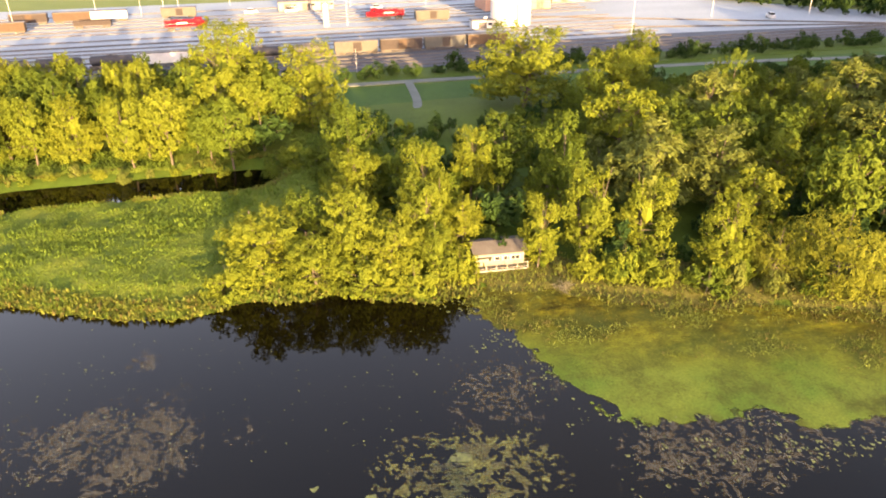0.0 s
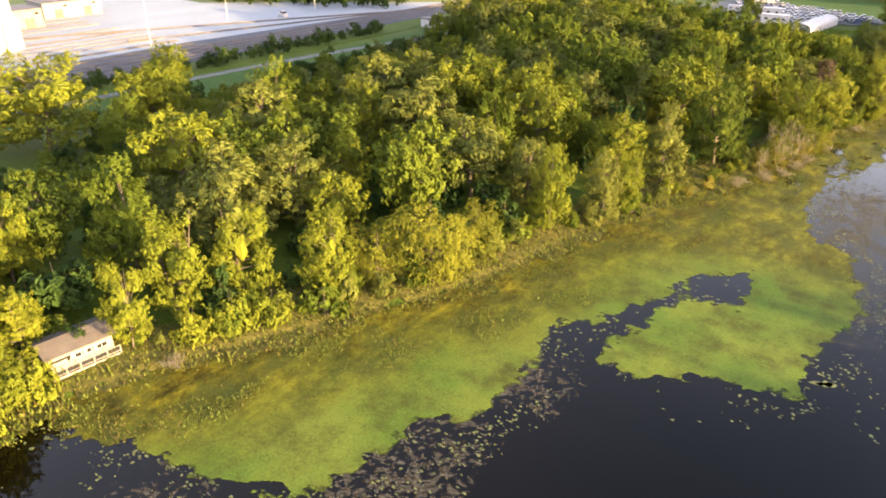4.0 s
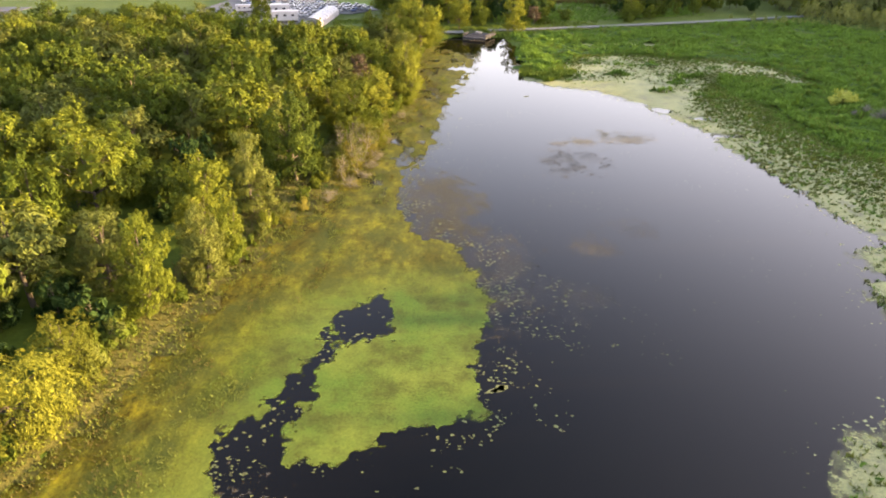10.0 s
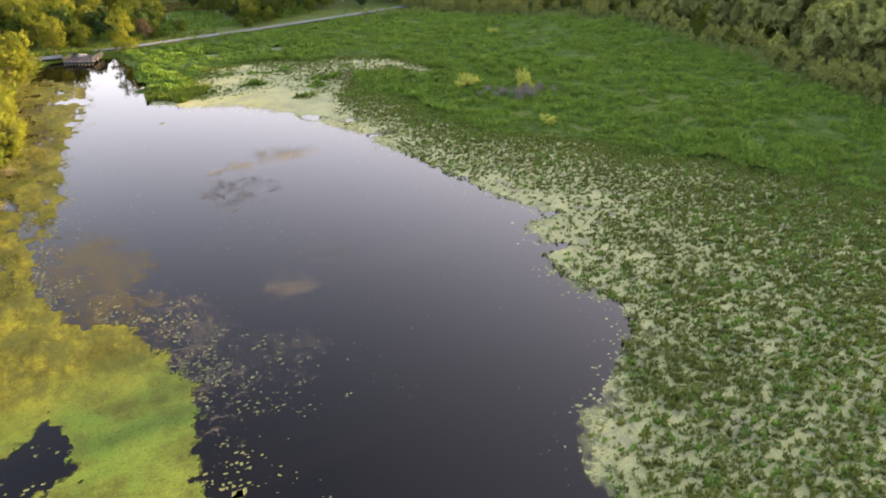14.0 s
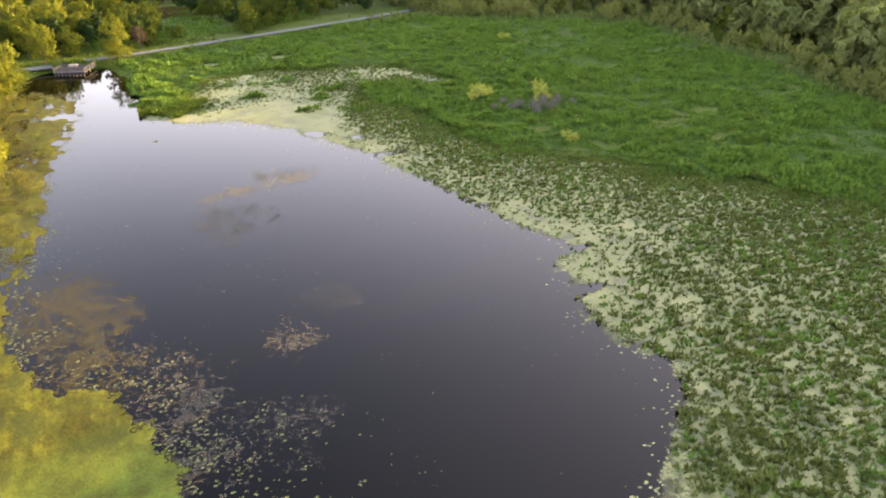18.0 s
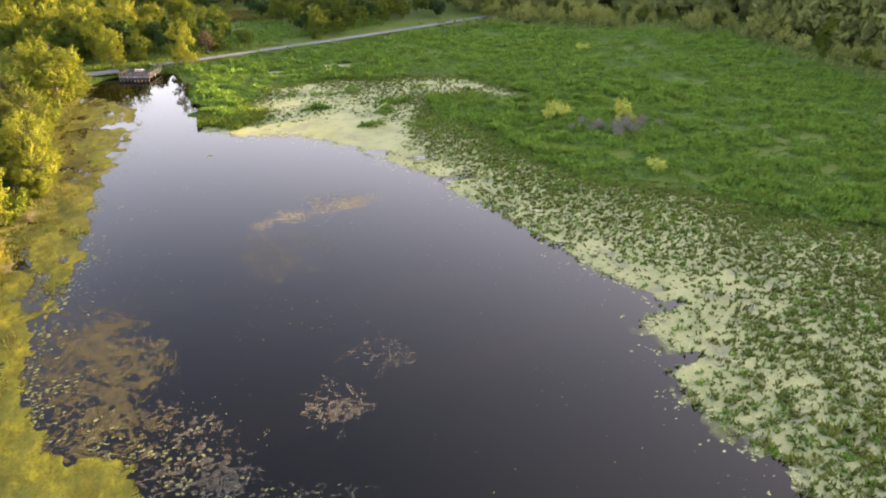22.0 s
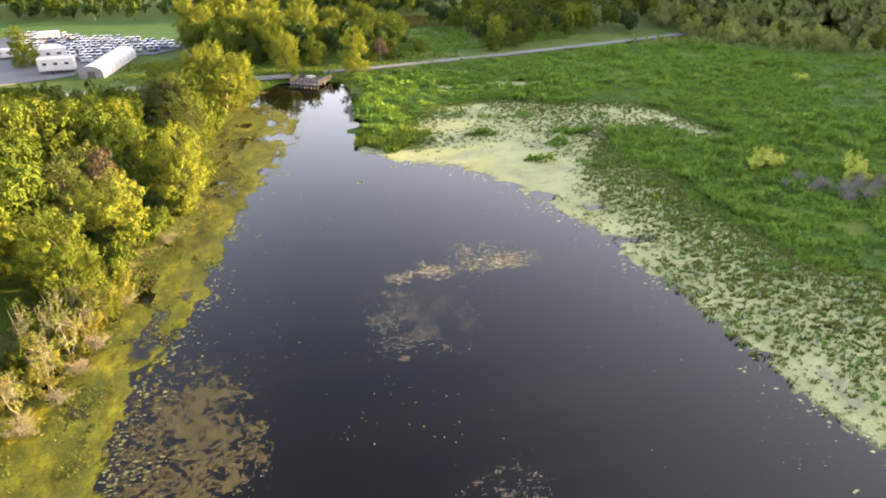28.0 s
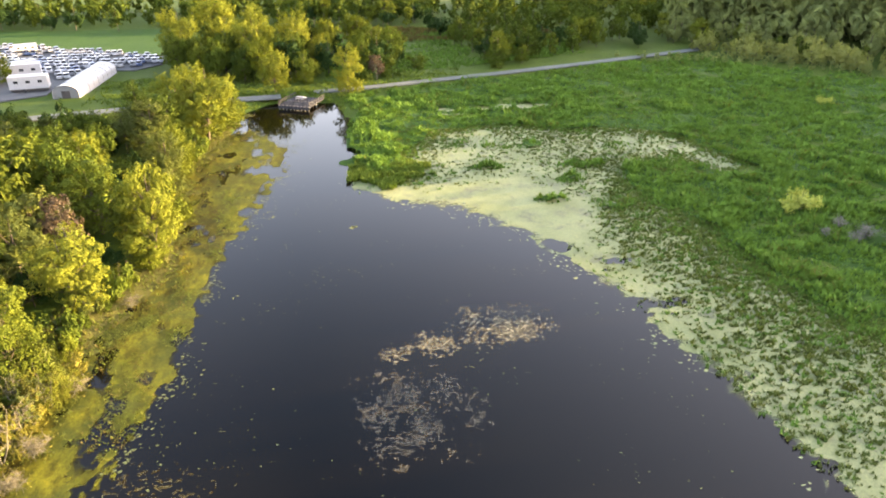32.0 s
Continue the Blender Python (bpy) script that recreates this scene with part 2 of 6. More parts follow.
def duckweed(name, pale, green, brown, scale=0.18, stain=(0.50, 0.62), stretch=(1, 1, 1), gold=None):
    """Floating weed: broad drifts of two greens, brown stains, and a fine mottle."""
    m, nt, p = material(name, 0.8)
    p.inputs["Specular IOR Level"].default_value = 0.25
    base = ramp(nt, world_noise(nt, scale, 7, stretch, 0.65), [(0.40, green), (0.58, pale)])
    stains = ramp(nt, world_noise(nt, scale * 2.7, 7, stretch, 0.72), [(stain[0], (0, 0, 0)), (stain[1], (1, 1, 1))])
    if gold:
        near = nt.nodes.new("ShaderNodeAttribute")
        near.attribute_name = "shore"
        base = blend(nt, base, ramp(nt, world_noise(nt, 0.25, 6, (1, 0.5, 1), 0.7), [(0.38, gold[0]), (0.60, gold[1])]), near.outputs["Fac"])
        rank = ramp(nt, world_noise(nt, 0.48, 7, (1.5, 0.8, 1), 0.75), [(0.38, (0.22, 0.21, 0.18)), (0.49, (0.72, 0.74, 0.70)), (0.62, (1.25, 1.25, 1.0))])
        drift = ramp(nt, world_noise(nt, 0.13, 6, (1.2, 0.7, 1), 0.7), [(0.40, (0.34, 0.30, 0.30)), (0.50, (0.85, 0.85, 0.85)), (0.60, (1.15, 1.12, 1.0))])
        base = blend(nt, base, blend(nt, blend(nt, base, rank, 1.0, "MULTIPLY"), drift, 1.0, "MULTIPLY"), near.outputs["Fac"])
    fine = ramp(nt, world_noise(nt, 3.2, 6, rough=0.85), [(0.30, (0.30, 0.31, 0.28)), (0.46, (0.82, 0.84, 0.82)), (0.64, (1.25, 1.22, 1.12))])
    col = blend(nt, blend(nt, base, brown, stains), fine, 0.85, "MULTIPLY")
    nt.links.new(col, p.inputs["Base Color"])
    bump(nt, p, world_noise(nt, 3.2, 5, rough=0.8), 0.35, 0.05)
    return m


M["weed_left"] = duckweed("yellow_green_duckweed", (0.076, 0.104, 0.016), (0.046, 0.084, 0.012), (0.034, 0.042, 0.008), 0.07, (0.44, 0.66), gold=((0.046, 0.042, 0.004), (0.120, 0.105, 0.008)))
M["weed_left"].node_tree.nodes["Principled BSDF"].inputs["Specular IOR Level"].default_value = 0.08
M["scrap"] = duckweed("dull_weed_scraps", (0.085, 0.098, 0.034), (0.056, 0.070, 0.025), (0.048, 0.048, 0.024), 0.5)
M["weed_right"] = duckweed("pale_duckweed", (0.150, 0.165, 0.072), (0.102, 0.123, 0.047), (0.078, 0.086, 0.052), 0.08, (0.52, 0.66))
M["pale_scrap"] = duckweed("pale_weed_scraps", (0.190, 0.210, 0.090), (0.140, 0.165, 0.066), (0.110, 0.115, 0.070), 0.5)
M["pale_algae"] = duckweed("pale_algae_mat", (0.105, 0.098, 0.062), (0.080, 0.074, 0.050), (0.050, 0.046, 0.032), 0.4)
M["algae"] = duckweed("brown_algae_mat", (0.062, 0.057, 0.042), (0.044, 0.041, 0.030), (0.028, 0.026, 0.019), 0.4)
M["gold_algae"] = duckweed("tan_algae_mat", (0.054, 0.046, 0.012), (0.035, 0.030, 0.009), (0.018, 0.016, 0.007), 0.4)
M["green_algae"] = duckweed("olive_algae_mat", (0.080, 0.088, 0.026), (0.050, 0.052, 0.022), (0.040, 0.038, 0.022), 0.25)
for weed, most in (("gold_algae", 0.72), ("green_algae", 0.5), ("algae", 0.85), ("pale_algae", 0.7)):
    nt = M[weed].node_tree
    clear, mx = nt.nodes.new("ShaderNodeBsdfTransparent"), nt.nodes.new("ShaderNodeMixShader")
    nt.links.new(ramp(nt, world_noise(nt, 2.6, 6, rough=0.8), [(0.40, (most, most, most)), (0.58, (0.18, 0.18, 0.18))]), mx.inputs[0])
    nt.links.new(nt.nodes["Principled BSDF"].outputs[0], mx.inputs[1])
    nt.links.new(clear.outputs[0], mx.inputs[2])
    nt.links.new(mx.outputs[0], nt.nodes["Material Output"].inputs["Surface"])
# the mats thin out towards their edges
for weed, low, high in (("weed_left", 0.50, 0.74), ("weed_right", 0.42, 0.72)):
    nt = M[weed].node_tree
    thick, add, clear, mx = nt.nodes.new("ShaderNodeAttribute"), nt.nodes.new("ShaderNodeMath"), nt.nodes.new("ShaderNodeBsdfTransparent"), nt.nodes.new("ShaderNodeMixShader")
    thick.attribute_name = "thick"
    nt.links.new(thick.outputs["Fac"], add.inputs[0])
    nt.links.new(world_noise(nt, 1.3, 7, (1, 1, 1), 0.75), add.inputs[1])
    nt.links.new(ramp(nt, add.outputs[0], [(low, (0, 0, 0)), (high, (1, 1, 1))]), mx.inputs[0])
    nt.links.new(clear.outputs[0], mx.inputs[1])
    nt.links.new(nt.nodes["Principled BSDF"].outputs[0], mx.inputs[2])
    nt.links.new(mx.outputs[0], nt.nodes["Material Output"].inputs["Surface"])
M["turf"] = surface("sunny_bank_turf", (0.034, 0.037, 0.009), (0.072, 0.068, 0.016), 0.35, 4, 0.95, 0, 0.9, 0.15)
M["meadow_floor"] = surface("meadow_point_growth", (0.036, 0.064, 0.007), (0.085, 0.100, 0.013), 0.16, 2.2, 0.95, 0, 1.0, 0.3)
M["marsh_floor"] = surface("marsh_floor_growth", (0.013, 0.036, 0.005), (0.028, 0.062, 0.008), 0.3, 2.5, 0.95, 0, 0.8, 0.2)

M["water"], nt, p = material("pond_water", 0.03)
p.inputs["IOR"].default_value = 1.225
murk = ramp(nt, world_noise(nt, 0.03, 5), [(0.35, (0.0014, 0.0011, 0.0004)), (0.65, (0.0026, 0.0021, 0.0008))])
nt.links.new(murk, p.inputs["Base Color"])
bump(nt, p, world_noise(nt, 0.9, 3), 0.035, 0.05)


# ---- helpers of shape ----
def cell(ix, iy, s):
    n = (ix * 374761393 + iy * 668265263 + s * 974634777) & 0xFFFFFFFF
    n = ((n ^ (n >> 13)) * 1274126177) & 0xFFFFFFFF
    return ((n ^ (n >> 16)) & 0xFFFF) / 65535.0


def lattice(x, y, s=0):
    """Smooth noise from 0 to 1 on a lattice of unit cells."""
    ix, iy = np.floor(x).astype(np.int64), np.floor(y).astype(np.int64)
    u, v = x - ix, y - iy
    u, v = u * u * (3 - 2 * u), v * v * (3 - 2 * v)
    a = cell(ix, iy, s) * (1 - u) + cell(ix + 1, iy, s) * u
    b = cell(ix, iy + 1, s) * (1 - u) + cell(ix + 1, iy + 1, s) * u
    return a * (1 - v) + b * v


def rough(x, y, size, s=0, octaves=4):
    """Layered noise around 0, largest features of the given size in metres."""
    out, amp = 0.0, 1.0
    for k in range(octaves):
        out = out + amp * (lattice(x / size * 2**k + 17.3 * k, y / size * 2**k - 9.1 * k, s + k) - 0.5)
        amp *= 0.55
    return out


def inside(poly, x, y):
    """Signed distance to an outline, positive inside."""
    x, y = np.asarray(x, float), np.asarray(y, float)
    d, odd = np.full(x.shape, 1e9), np.zeros(x.shape, bool)
    for (ax, ay), (bx, by) in zip(poly, poly[1:] + poly[:1]):
        ex, ey = bx - ax, by - ay
        h = np.clip(((x - ax) * ex + (y - ay) * ey) / (ex * ex + ey * ey), 0, 1)
        d = np.minimum(d, np.hypot(x - ax - h * ex, y - ay - h * ey))
        if ay != by:
            odd ^= ((ay > y) != (by > y)) & (x < ex * (y - ay) / ey + ax)
    return np.where(odd, d, -d)


def mesh_of(name, verts, faces, mat, smooth=False):
    me = bpy.data.meshes.new(name)
    verts, faces = np.asarray(verts, np.float32), np.asarray(faces, np.int32)
    n = faces.shape[1]
    me.vertices.add(len(verts)), me.loops.add(faces.size), me.polygons.add(len(faces))
    me.vertices.foreach_set("co", verts.ravel())
    me.loops.foreach_set("vertex_index", faces.ravel())
    me.polygons.foreach_set("loop_start", np.arange(0, faces.size, n, dtype=np.int32))
    me.polygons.foreach_set("use_smooth", np.full(len(faces), smooth))
    me.update(calc_edges=True)
    me.materials.append(mat)
    return me


def clipped_sheet(field, x0, x1, y0, y1, step, height):
    """Triangles of a flat sheet where field(x, y) > 0, cut along its zero line."""
    xs, ys = np.arange(x0, x1 + step, step), np.arange(y0, y1 + step, step)
    X, Y = np.meshgrid(xs, ys, indexing="ij")
    f = field(X, Y).ravel()
    X, Y = X.ravel(), Y.ravel()
    i, j = np.meshgrid(np.arange(len(xs) - 1), np.arange(len(ys) - 1), indexing="ij")
    a = (i * len(ys) + j).ravel()
    b, c, d = a + len(ys), a + len(ys) + 1, a + 1
    tri = np.concatenate([np.stack([a, b, c], 1), np.stack([a, c, d], 1)])
    pos = (f[tri] > 0).sum(1)
    pts, P = [], np.stack([X, Y], 1)
    full = tri[pos == 3]
    pts.append(P[full].reshape(-1, 2))

    def cut(p, q):
        t = (f[p] / (f[p] - f[q]))[:, None]
        return P[p] + t * (P[q] - P[p])

    for count in (1, 2):
        some = tri[pos == count]
        lone = (f[some] > 0) if count == 1 else (f[some] <= 0)
        k = lone.argmax(1)
        r = np.arange(len(some))
        u, v, w = some[r, k], some[r, (k + 1) % 3], some[r, (k + 2) % 3]
        uv, uw = cut(u, v), cut(u, w)
        if count == 1:
            pts.append(np.stack([P[u], uv, uw], 1).reshape(-1, 2))
        else:
            pts.append(np.stack([uv, P[v], P[w]], 1).reshape(-1, 2))
            pts.append(np.stack([uv, P[w], uw], 1).reshape(-1, 2))
    flat = np.concatenate(pts)
    keys, index = np.unique(np.round(flat, 4), axis=0, return_inverse=True)
    z = height(keys[:, 0], keys[:, 1])
    return np.column_stack([keys, z]), index.reshape(-1, 3)


def part(name, bm, mat, parent=None, label=""):
    me = bpy.data.meshes.new(name)
    bm.to_mesh(me)
    bm.free()
    me.materials.append(mat)
    ob = new(name, me)
    ob.parent = parent
    return tagged(ob, label)


def box(sx, sy, sz, x=0, y=0, z=0, bevel=0.0, rz=0):
    """A box whose base centre is at x, y, z."""
    bm = bmesh.new()
    bmesh.ops.create_cube(bm, size=1, matrix=pose(x, y, z + sz / 2, 0, 0, rz) @ Matrix.Diagonal((sx, sy, sz, 1)))
    if bevel:
        bmesh.ops.bevel(bm, geom=bm.edges[:], offset=bevel, segments=2, affect="EDGES")
    return bm


def boxes(rows):
    """Several boxes in one bmesh: sx, sy, sz, x, y, z."""
    bm = bmesh.new()
    for sx, sy, sz, x, y, z in rows:
        bmesh.ops.create_cube(bm, size=1, matrix=pose(x, y, z + sz / 2) @ Matrix.Diagonal((sx, sy, sz, 1)))
    return bm


def tube(r1, r2, h, at, seg=10):
    """An upright or turned tapered cylinder; at: matrix of its base."""
    bm = bmesh.new()
    bmesh.ops.create_cone(bm, cap_ends=True, segments=seg, radius1=r1, radius2=r2, depth=h, matrix=at @ pose(0, 0, h / 2))
    return bm


def thing(name, m, label, category, group="", kind=""):
    ob = new(name)
    ob.matrix_basis = m
    ob.empty_display_size = 0.3
    return tagged(ob, label, category, group, kind)


# ---- outlines of the place ----
POND = [(-69, -49), (-65, -42), (-60, -28), (-61, -18), (-60, -6), (-56, 5), (-56, 15), (-53, 23), (-46, 40), (-40, 52),
        (-36, 66), (-34, 80), (-29, 100), (-20, 129), (-17, 150), (-12, 165), (-7, 177), (-10, 200), (-11, 222), (-4, 245),
        (-3, 262), (5, 272), (22, 269), (24, 255), (27, 243), (44, 252), (50, 261), (84, 263), (108, 243), (110, 208), (86, 190),
        (82, 165), (87, 143), (107, 120), (129, 94), (142, 70), (150, 20), (140, -140), (-100, -160), (-90, -80)]
LEFT_MAT = [(-60, 8), (-50, 10), (-41, 13), (-34, 15), (-27, 18), (-25, 29), (-25, 33), (-21, 36), (-21, 45), (-22.9, 58),
            (-17.6, 63.5), (-16.2, 71), (-14.2, 79.5), (-8.2, 86), (-6.8, 75), (-13.0, 73.2), (-15.0, 64), (-16.2, 57), (-15.4, 53.5),
            (-11.5, 52.5), (-3.7, 58), (3.6, 61), (2.5, 69), (6, 83), (2, 99), (-6, 105), (-8, 118), (-8, 128),
            (-2.5, 145), (-1, 159), (0, 175), (2.5, 192), (7, 207), (11, 232), (0, 248), (-15, 225), (-14, 180), (-24, 145),
            (-36, 100), (-42, 66), (-60, 26)]
RIGHT_MAT = [(22, 206), (31, 198), (41, 192.5), (45, 187), (50, 181), (55, 166), (57.5, 161.5), (60, 148), (62.5, 134), (63.5, 124), (65.5, 113), (67.4, 106),
             (67.3, 100.5), (62, 100), (61, 92.5), (57.7, 86.5), (57, 79), (60, 73.5), (58.3, 70), (54.5, 66.5), (48.5, 62), (44.5, 58.5), (39.5, 57.5), (37, 51.5), (35, 46), (38, 30), (50, 0), (62, -40), (150, -45), (150, 40), (136, 94),
             (112, 122), (92, 144), (88, 165), (90, 190), (111, 206), (110, 244), (88, 272), (46, 270), (38, 256), (29, 234), (26, 212)]
MARSH = [(24, 276), (23, 208), (36, 207), (37, 224), (47, 238), (63, 239), (75, 233), (92, 231), (100, 222), (104, 202), (100, 202), (95, 214), (81, 213), (77, 210), (75, 201), (78, 191), (81.5, 180), (79.5, 169.5), (81.5, 161), (83.5, 151), (86, 142), (93, 135), (101, 126),
         (105, 116), (113, 109), (118, 98), (123, 87), (140, 55), (160, 0), (200, 0), (184, 60), (182, 108), (194, 142), (204, 167), (209, 197), (216, 222), (222, 246), (198, 268), (159, 294), (148, 312), (90, 297), (40, 284)]


SHOALS = [(20, 207), (36, 195), (50, 180), (58, 175), (67, 186), (75, 198), (78, 210), (95, 214), (99, 203), (105, 202), (100, 223), (92, 231), (75, 233), (63, 239), (47, 238), (37, 224), (36, 208), (24, 211)]


def shallows(x, y):
    """Where weed and reeds mix in the pond's north-eastern corner, 0 to 1."""
    north = 1.2 - ((x - 66) / 20) ** 2 - ((y - 256) / 4.5) ** 2 + 1.4 * rough(x, y, 7, 52, 4)
    return np.clip(np.maximum(0.5 + inside(SHOALS, x, y) / 5 + 0.5 * rough(x, y, 6, 50, 4), north), 0, 1)


LOT_FLAT = [(-170, 412), (-170, 292), (-112, 272), (-58, 273), (-28, 310), (-14, 340), (-14, 372), (62, 396), (62, 412)]


def land(x, y):
    """Height of the ground: a bank round the pond, the pond's bed, and low swells."""
    d = -inside(POND, x, y)
    bank = np.clip(d / 6, -1, 1)
    h = np.where(d > 0, 0.15 + 0.85 * bank, 1.6 * bank) + 0.25 * rough(x, y, 22, 5)
    h = np.where(d > 2, np.maximum(h, 0.25), h)
    wet = np.clip(inside(MARSH, x, y) / 3, 0, 1) * (1 - shallows(x, y))
    h = h * (1 - wet) + 0.12 * wet
    inlet = np.clip(1.2 - ((x + 106) / 7) ** 2 - (np.clip(np.abs(y + 38) - 20, 0, None) / 8) ** 2, 0, 1)
    h = h * (1 - inlet) - 0.6 * inlet
    causeway = np.clip(1.6 - np.abs(y - 279 - (x - 27) * 0.283) / 4, 0, 1) * (x > 20) * (x < 160)
    h = np.where(causeway > 0, np.maximum(h, 0.95 * causeway), h)
    lot = np.clip(inside(LOT_FLAT, x, y) / 4, 0, 1)
    h = h * (1 - lot) + 0.6 * lot
    flat = np.clip((-x - 138) / 10, 0, 1)
    return h * (1 - flat) + 0.6 * flat


def stretch_out(lo, hi, step, mid_lo, mid_hi, mid, far):
    inner = np.arange(lo, hi + step, step)
    a, b = np.arange(mid_lo, lo, mid), np.arange(inner[-1] + mid, mid_hi, mid)
    out = np.array([40, 120, 300, 700, 1400, far])
    return np.concatenate([(mid_lo - out)[::-1], a, inner, b, b[-1] + out])


gx, gy = stretch_out(-118, 132, 2.0, -400, 330, 8, 3400), stretch_out(-90, 292, 2.0, -220, 560, 8, 3400)
GX, GY = np.meshgrid(gx, gy, indexing="ij")
i, j = np.meshgrid(np.arange(len(gx) - 1), np.arange(len(gy) - 1), indexing="ij")
a = (i * len(gy) + j).ravel()
ground = new("ground", mesh_of("ground", np.stack([GX.ravel(), GY.ravel(), land(GX, GY).ravel()], 1),
                               np.stack([a, a + len(gy), a + len(gy) + 1, a + 1], 1), M["ground"], True))
tagged(ground, "green meadow ground with low swells round a pond", "ground", kind="structure")

wx, wy = np.arange(-125, 156, 10.0), np.arange(-165, 285, 10.0)
WX, WY = np.meshgrid(wx, wy, indexing="ij")
i, j = np.meshgrid(np.arange(len(wx) - 1), np.arange(len(wy) - 1), indexing="ij")
a = (i * len(wy) + j).ravel()
water = new("water", mesh_of("water", np.stack([WX.ravel(), WY.ravel(), 0 * WX.ravel()], 1),
                             np.stack([a, a + len(wy), a + len(wy) + 1, a + 1], 1), M["water"]))
tagged(water, "still dark pond water that mirrors the evening sky", "water", kind="structure")

# ---- floating weed ----
def left_field(x, y):
    """Solid by the bank, frayed at its outer edge, with holes and openings."""
    d = inside(LEFT_MAT, x, y)
    north = np.clip((y - 125) / 20, 0, 1)
    fray = np.clip(1 - d / 4, 0, 1)
    streak = rough(x * 1.3 - y * 0.3, y * 0.55, 4.0, 31, 5)
    holes = np.clip(rough(x, y, 3.0, 31, 5) - 0.20, 0, 1) * 7 * fray + np.clip(streak - 0.06, 0, 1) * 7 * north
    return d + 0.6 + 0.9 * rough(x, y, 6, 11, 5) - fray * (0.3 + 2.2 * rough(x, y, 1.3, 12, 4)) - holes


def right_field(x, y):
    d = inside(RIGHT_MAT, x, y)
    fray = np.clip(1 - d / 6, 0, 1)
    pools = np.clip(rough(x, y * 1.5, 9, 23, 6) - 0.14, 0, 1) * 26 * np.clip(d / 3, 0, 1) * np.clip(2 - d / 12, 0, 1) * np.clip((y - 72) / 10, 0, 1) * (1 - 0.8 * shallows(x, y))
    return d + 1.3 * rough(x, y, 7, 21, 5) - pools - fray * (0.3 + 2.2 * rough(x, y, 1.8, 25, 4))


def skin(x, y):
    return 0.022 + 0.012 * rough(x, y, 0.8, 3)


v, f = clipped_sheet(left_field, -60, 13, 6, 250, 0.33, skin)
me = mesh_of("duckweed_mat", v, f, M["weed_left"], True)
shore = np.clip(1.25 - (inside(POND, v[:, 0], v[:, 1]) + 5 * rough(v[:, 0], v[:, 1], 9, 15)) / 15, 0, 1)
shore = np.maximum(shore, 0.75 * np.clip((v[:, 1] - 80 + 9 * rough(v[:, 0], v[:, 1], 10, 16)) / 14, 0, 1))
me.attributes.new("shore", "FLOAT", "POINT").data.foreach_set("value", shore.astype(np.float32))
thick = np.clip(left_field(v[:, 0], v[:, 1]) / 3.2, 0, 0.6) + 0.08
thick -= np.clip((v[:, 1] - 105) / 25, 0, 1) * (0.22 - 1.2 * rough(v[:, 0] * 1.2, v[:, 1] * 0.6, 3.2, 18, 4))
me.attributes.new("thick", "FLOAT", "POINT").data.foreach_set("value", thick.astype(np.float32))
tagged(new("duckweed_mat", me), "yellow-green duckweed mat floating along the wooded bank", "duckweed", kind="stuff")
v, f = clipped_sheet(right_field, 20, 152, -48, 270, 0.5, skin)
me = mesh_of("duckweed_mat", v, f, M["weed_right"], True)
thick = np.clip(right_field(v[:, 0], v[:, 1]) / 9, 0, 0.6) + 0.05 + 0.25 * rough(v[:, 0], v[:, 1], 8, 27, 3)
me.attributes.new("thick", "FLOAT", "POINT").data.foreach_set("value", thick.astype(np.float32))
tagged(new("duckweed_mat", me), "pale yellow-green duckweed mat floating before the marsh", "duckweed", kind="stuff")

# brownish algae just at the surface, in speckled patches: centre, half sizes
for k, (cx, cy, rx, ry, dense) in enumerate([
        (25.6, 137.5, 5.6, 5.8, 0.36), (30.2, 150.6, 2.4, 2.2, 0.35), (39.4, 153.4, 5.2, 3.6, 0.40), (24.8, 149, 1.9, 1.6, 0.3), (30.5, 106.5, 4.2, 3.0, 0.0), (23, 99.5, 3, 4, 0.0),
        (-38.6, -36, 4.2, 4.6, 0.18), (-37, -27.5, 5.4, 3.2, 0.25), (-35.5, -19, 1.8, 1.4, 0.25), (-24.6, 1.0, 4.0, 6.2, 0.55), (-50.5, -29.5, 1.6, 1.6, 0.1), (-32.5, -30, 3.0, 3.4, 0.1),
        (-20.8, 25.5, 4.8, 8.0, 0.30), (-35.5, 8.5, 4.2, 5, 0.12), (-1.2, 116, 6.2, 12.5, 0.5), (-20, 46, 4, 5, 0.2), (8, 90, 5, 13, 0.0), (17, 84, 5, 5, -0.15)]):
    def speckle(x, y):
        q = ((x - cx) / rx) ** 2 + ((y - cy) / ry) ** 2
        return dense - 0.02 - 0.55 * q + 1.0 * rough(x, y, 3.0, 130 + k, 4) + 0.7 * rough(x, y, 1.1, 160 + k, 3) + 2.3 * rough(x, y, 0.34, 180 + k, 3)

    v, f = clipped_sheet(speckle, cx - 1.5 * rx, cx + 1.5 * rx, cy - 1.5 * ry, cy + 1.5 * ry, 0.17, lambda x, y: 0.010 + 0.004 * rough(x, y, 0.5, 4))
    if len(f):
        tagged(new("algae_patch", mesh_of("algae_patch", v, f, M["gold_algae" if k == 14 else "green_algae" if k == 9 else "pale_algae" if k in (1, 2, 3) else "algae"], True)), "brownish speckled algae patch at the water surface", "algae", kind="stuff")

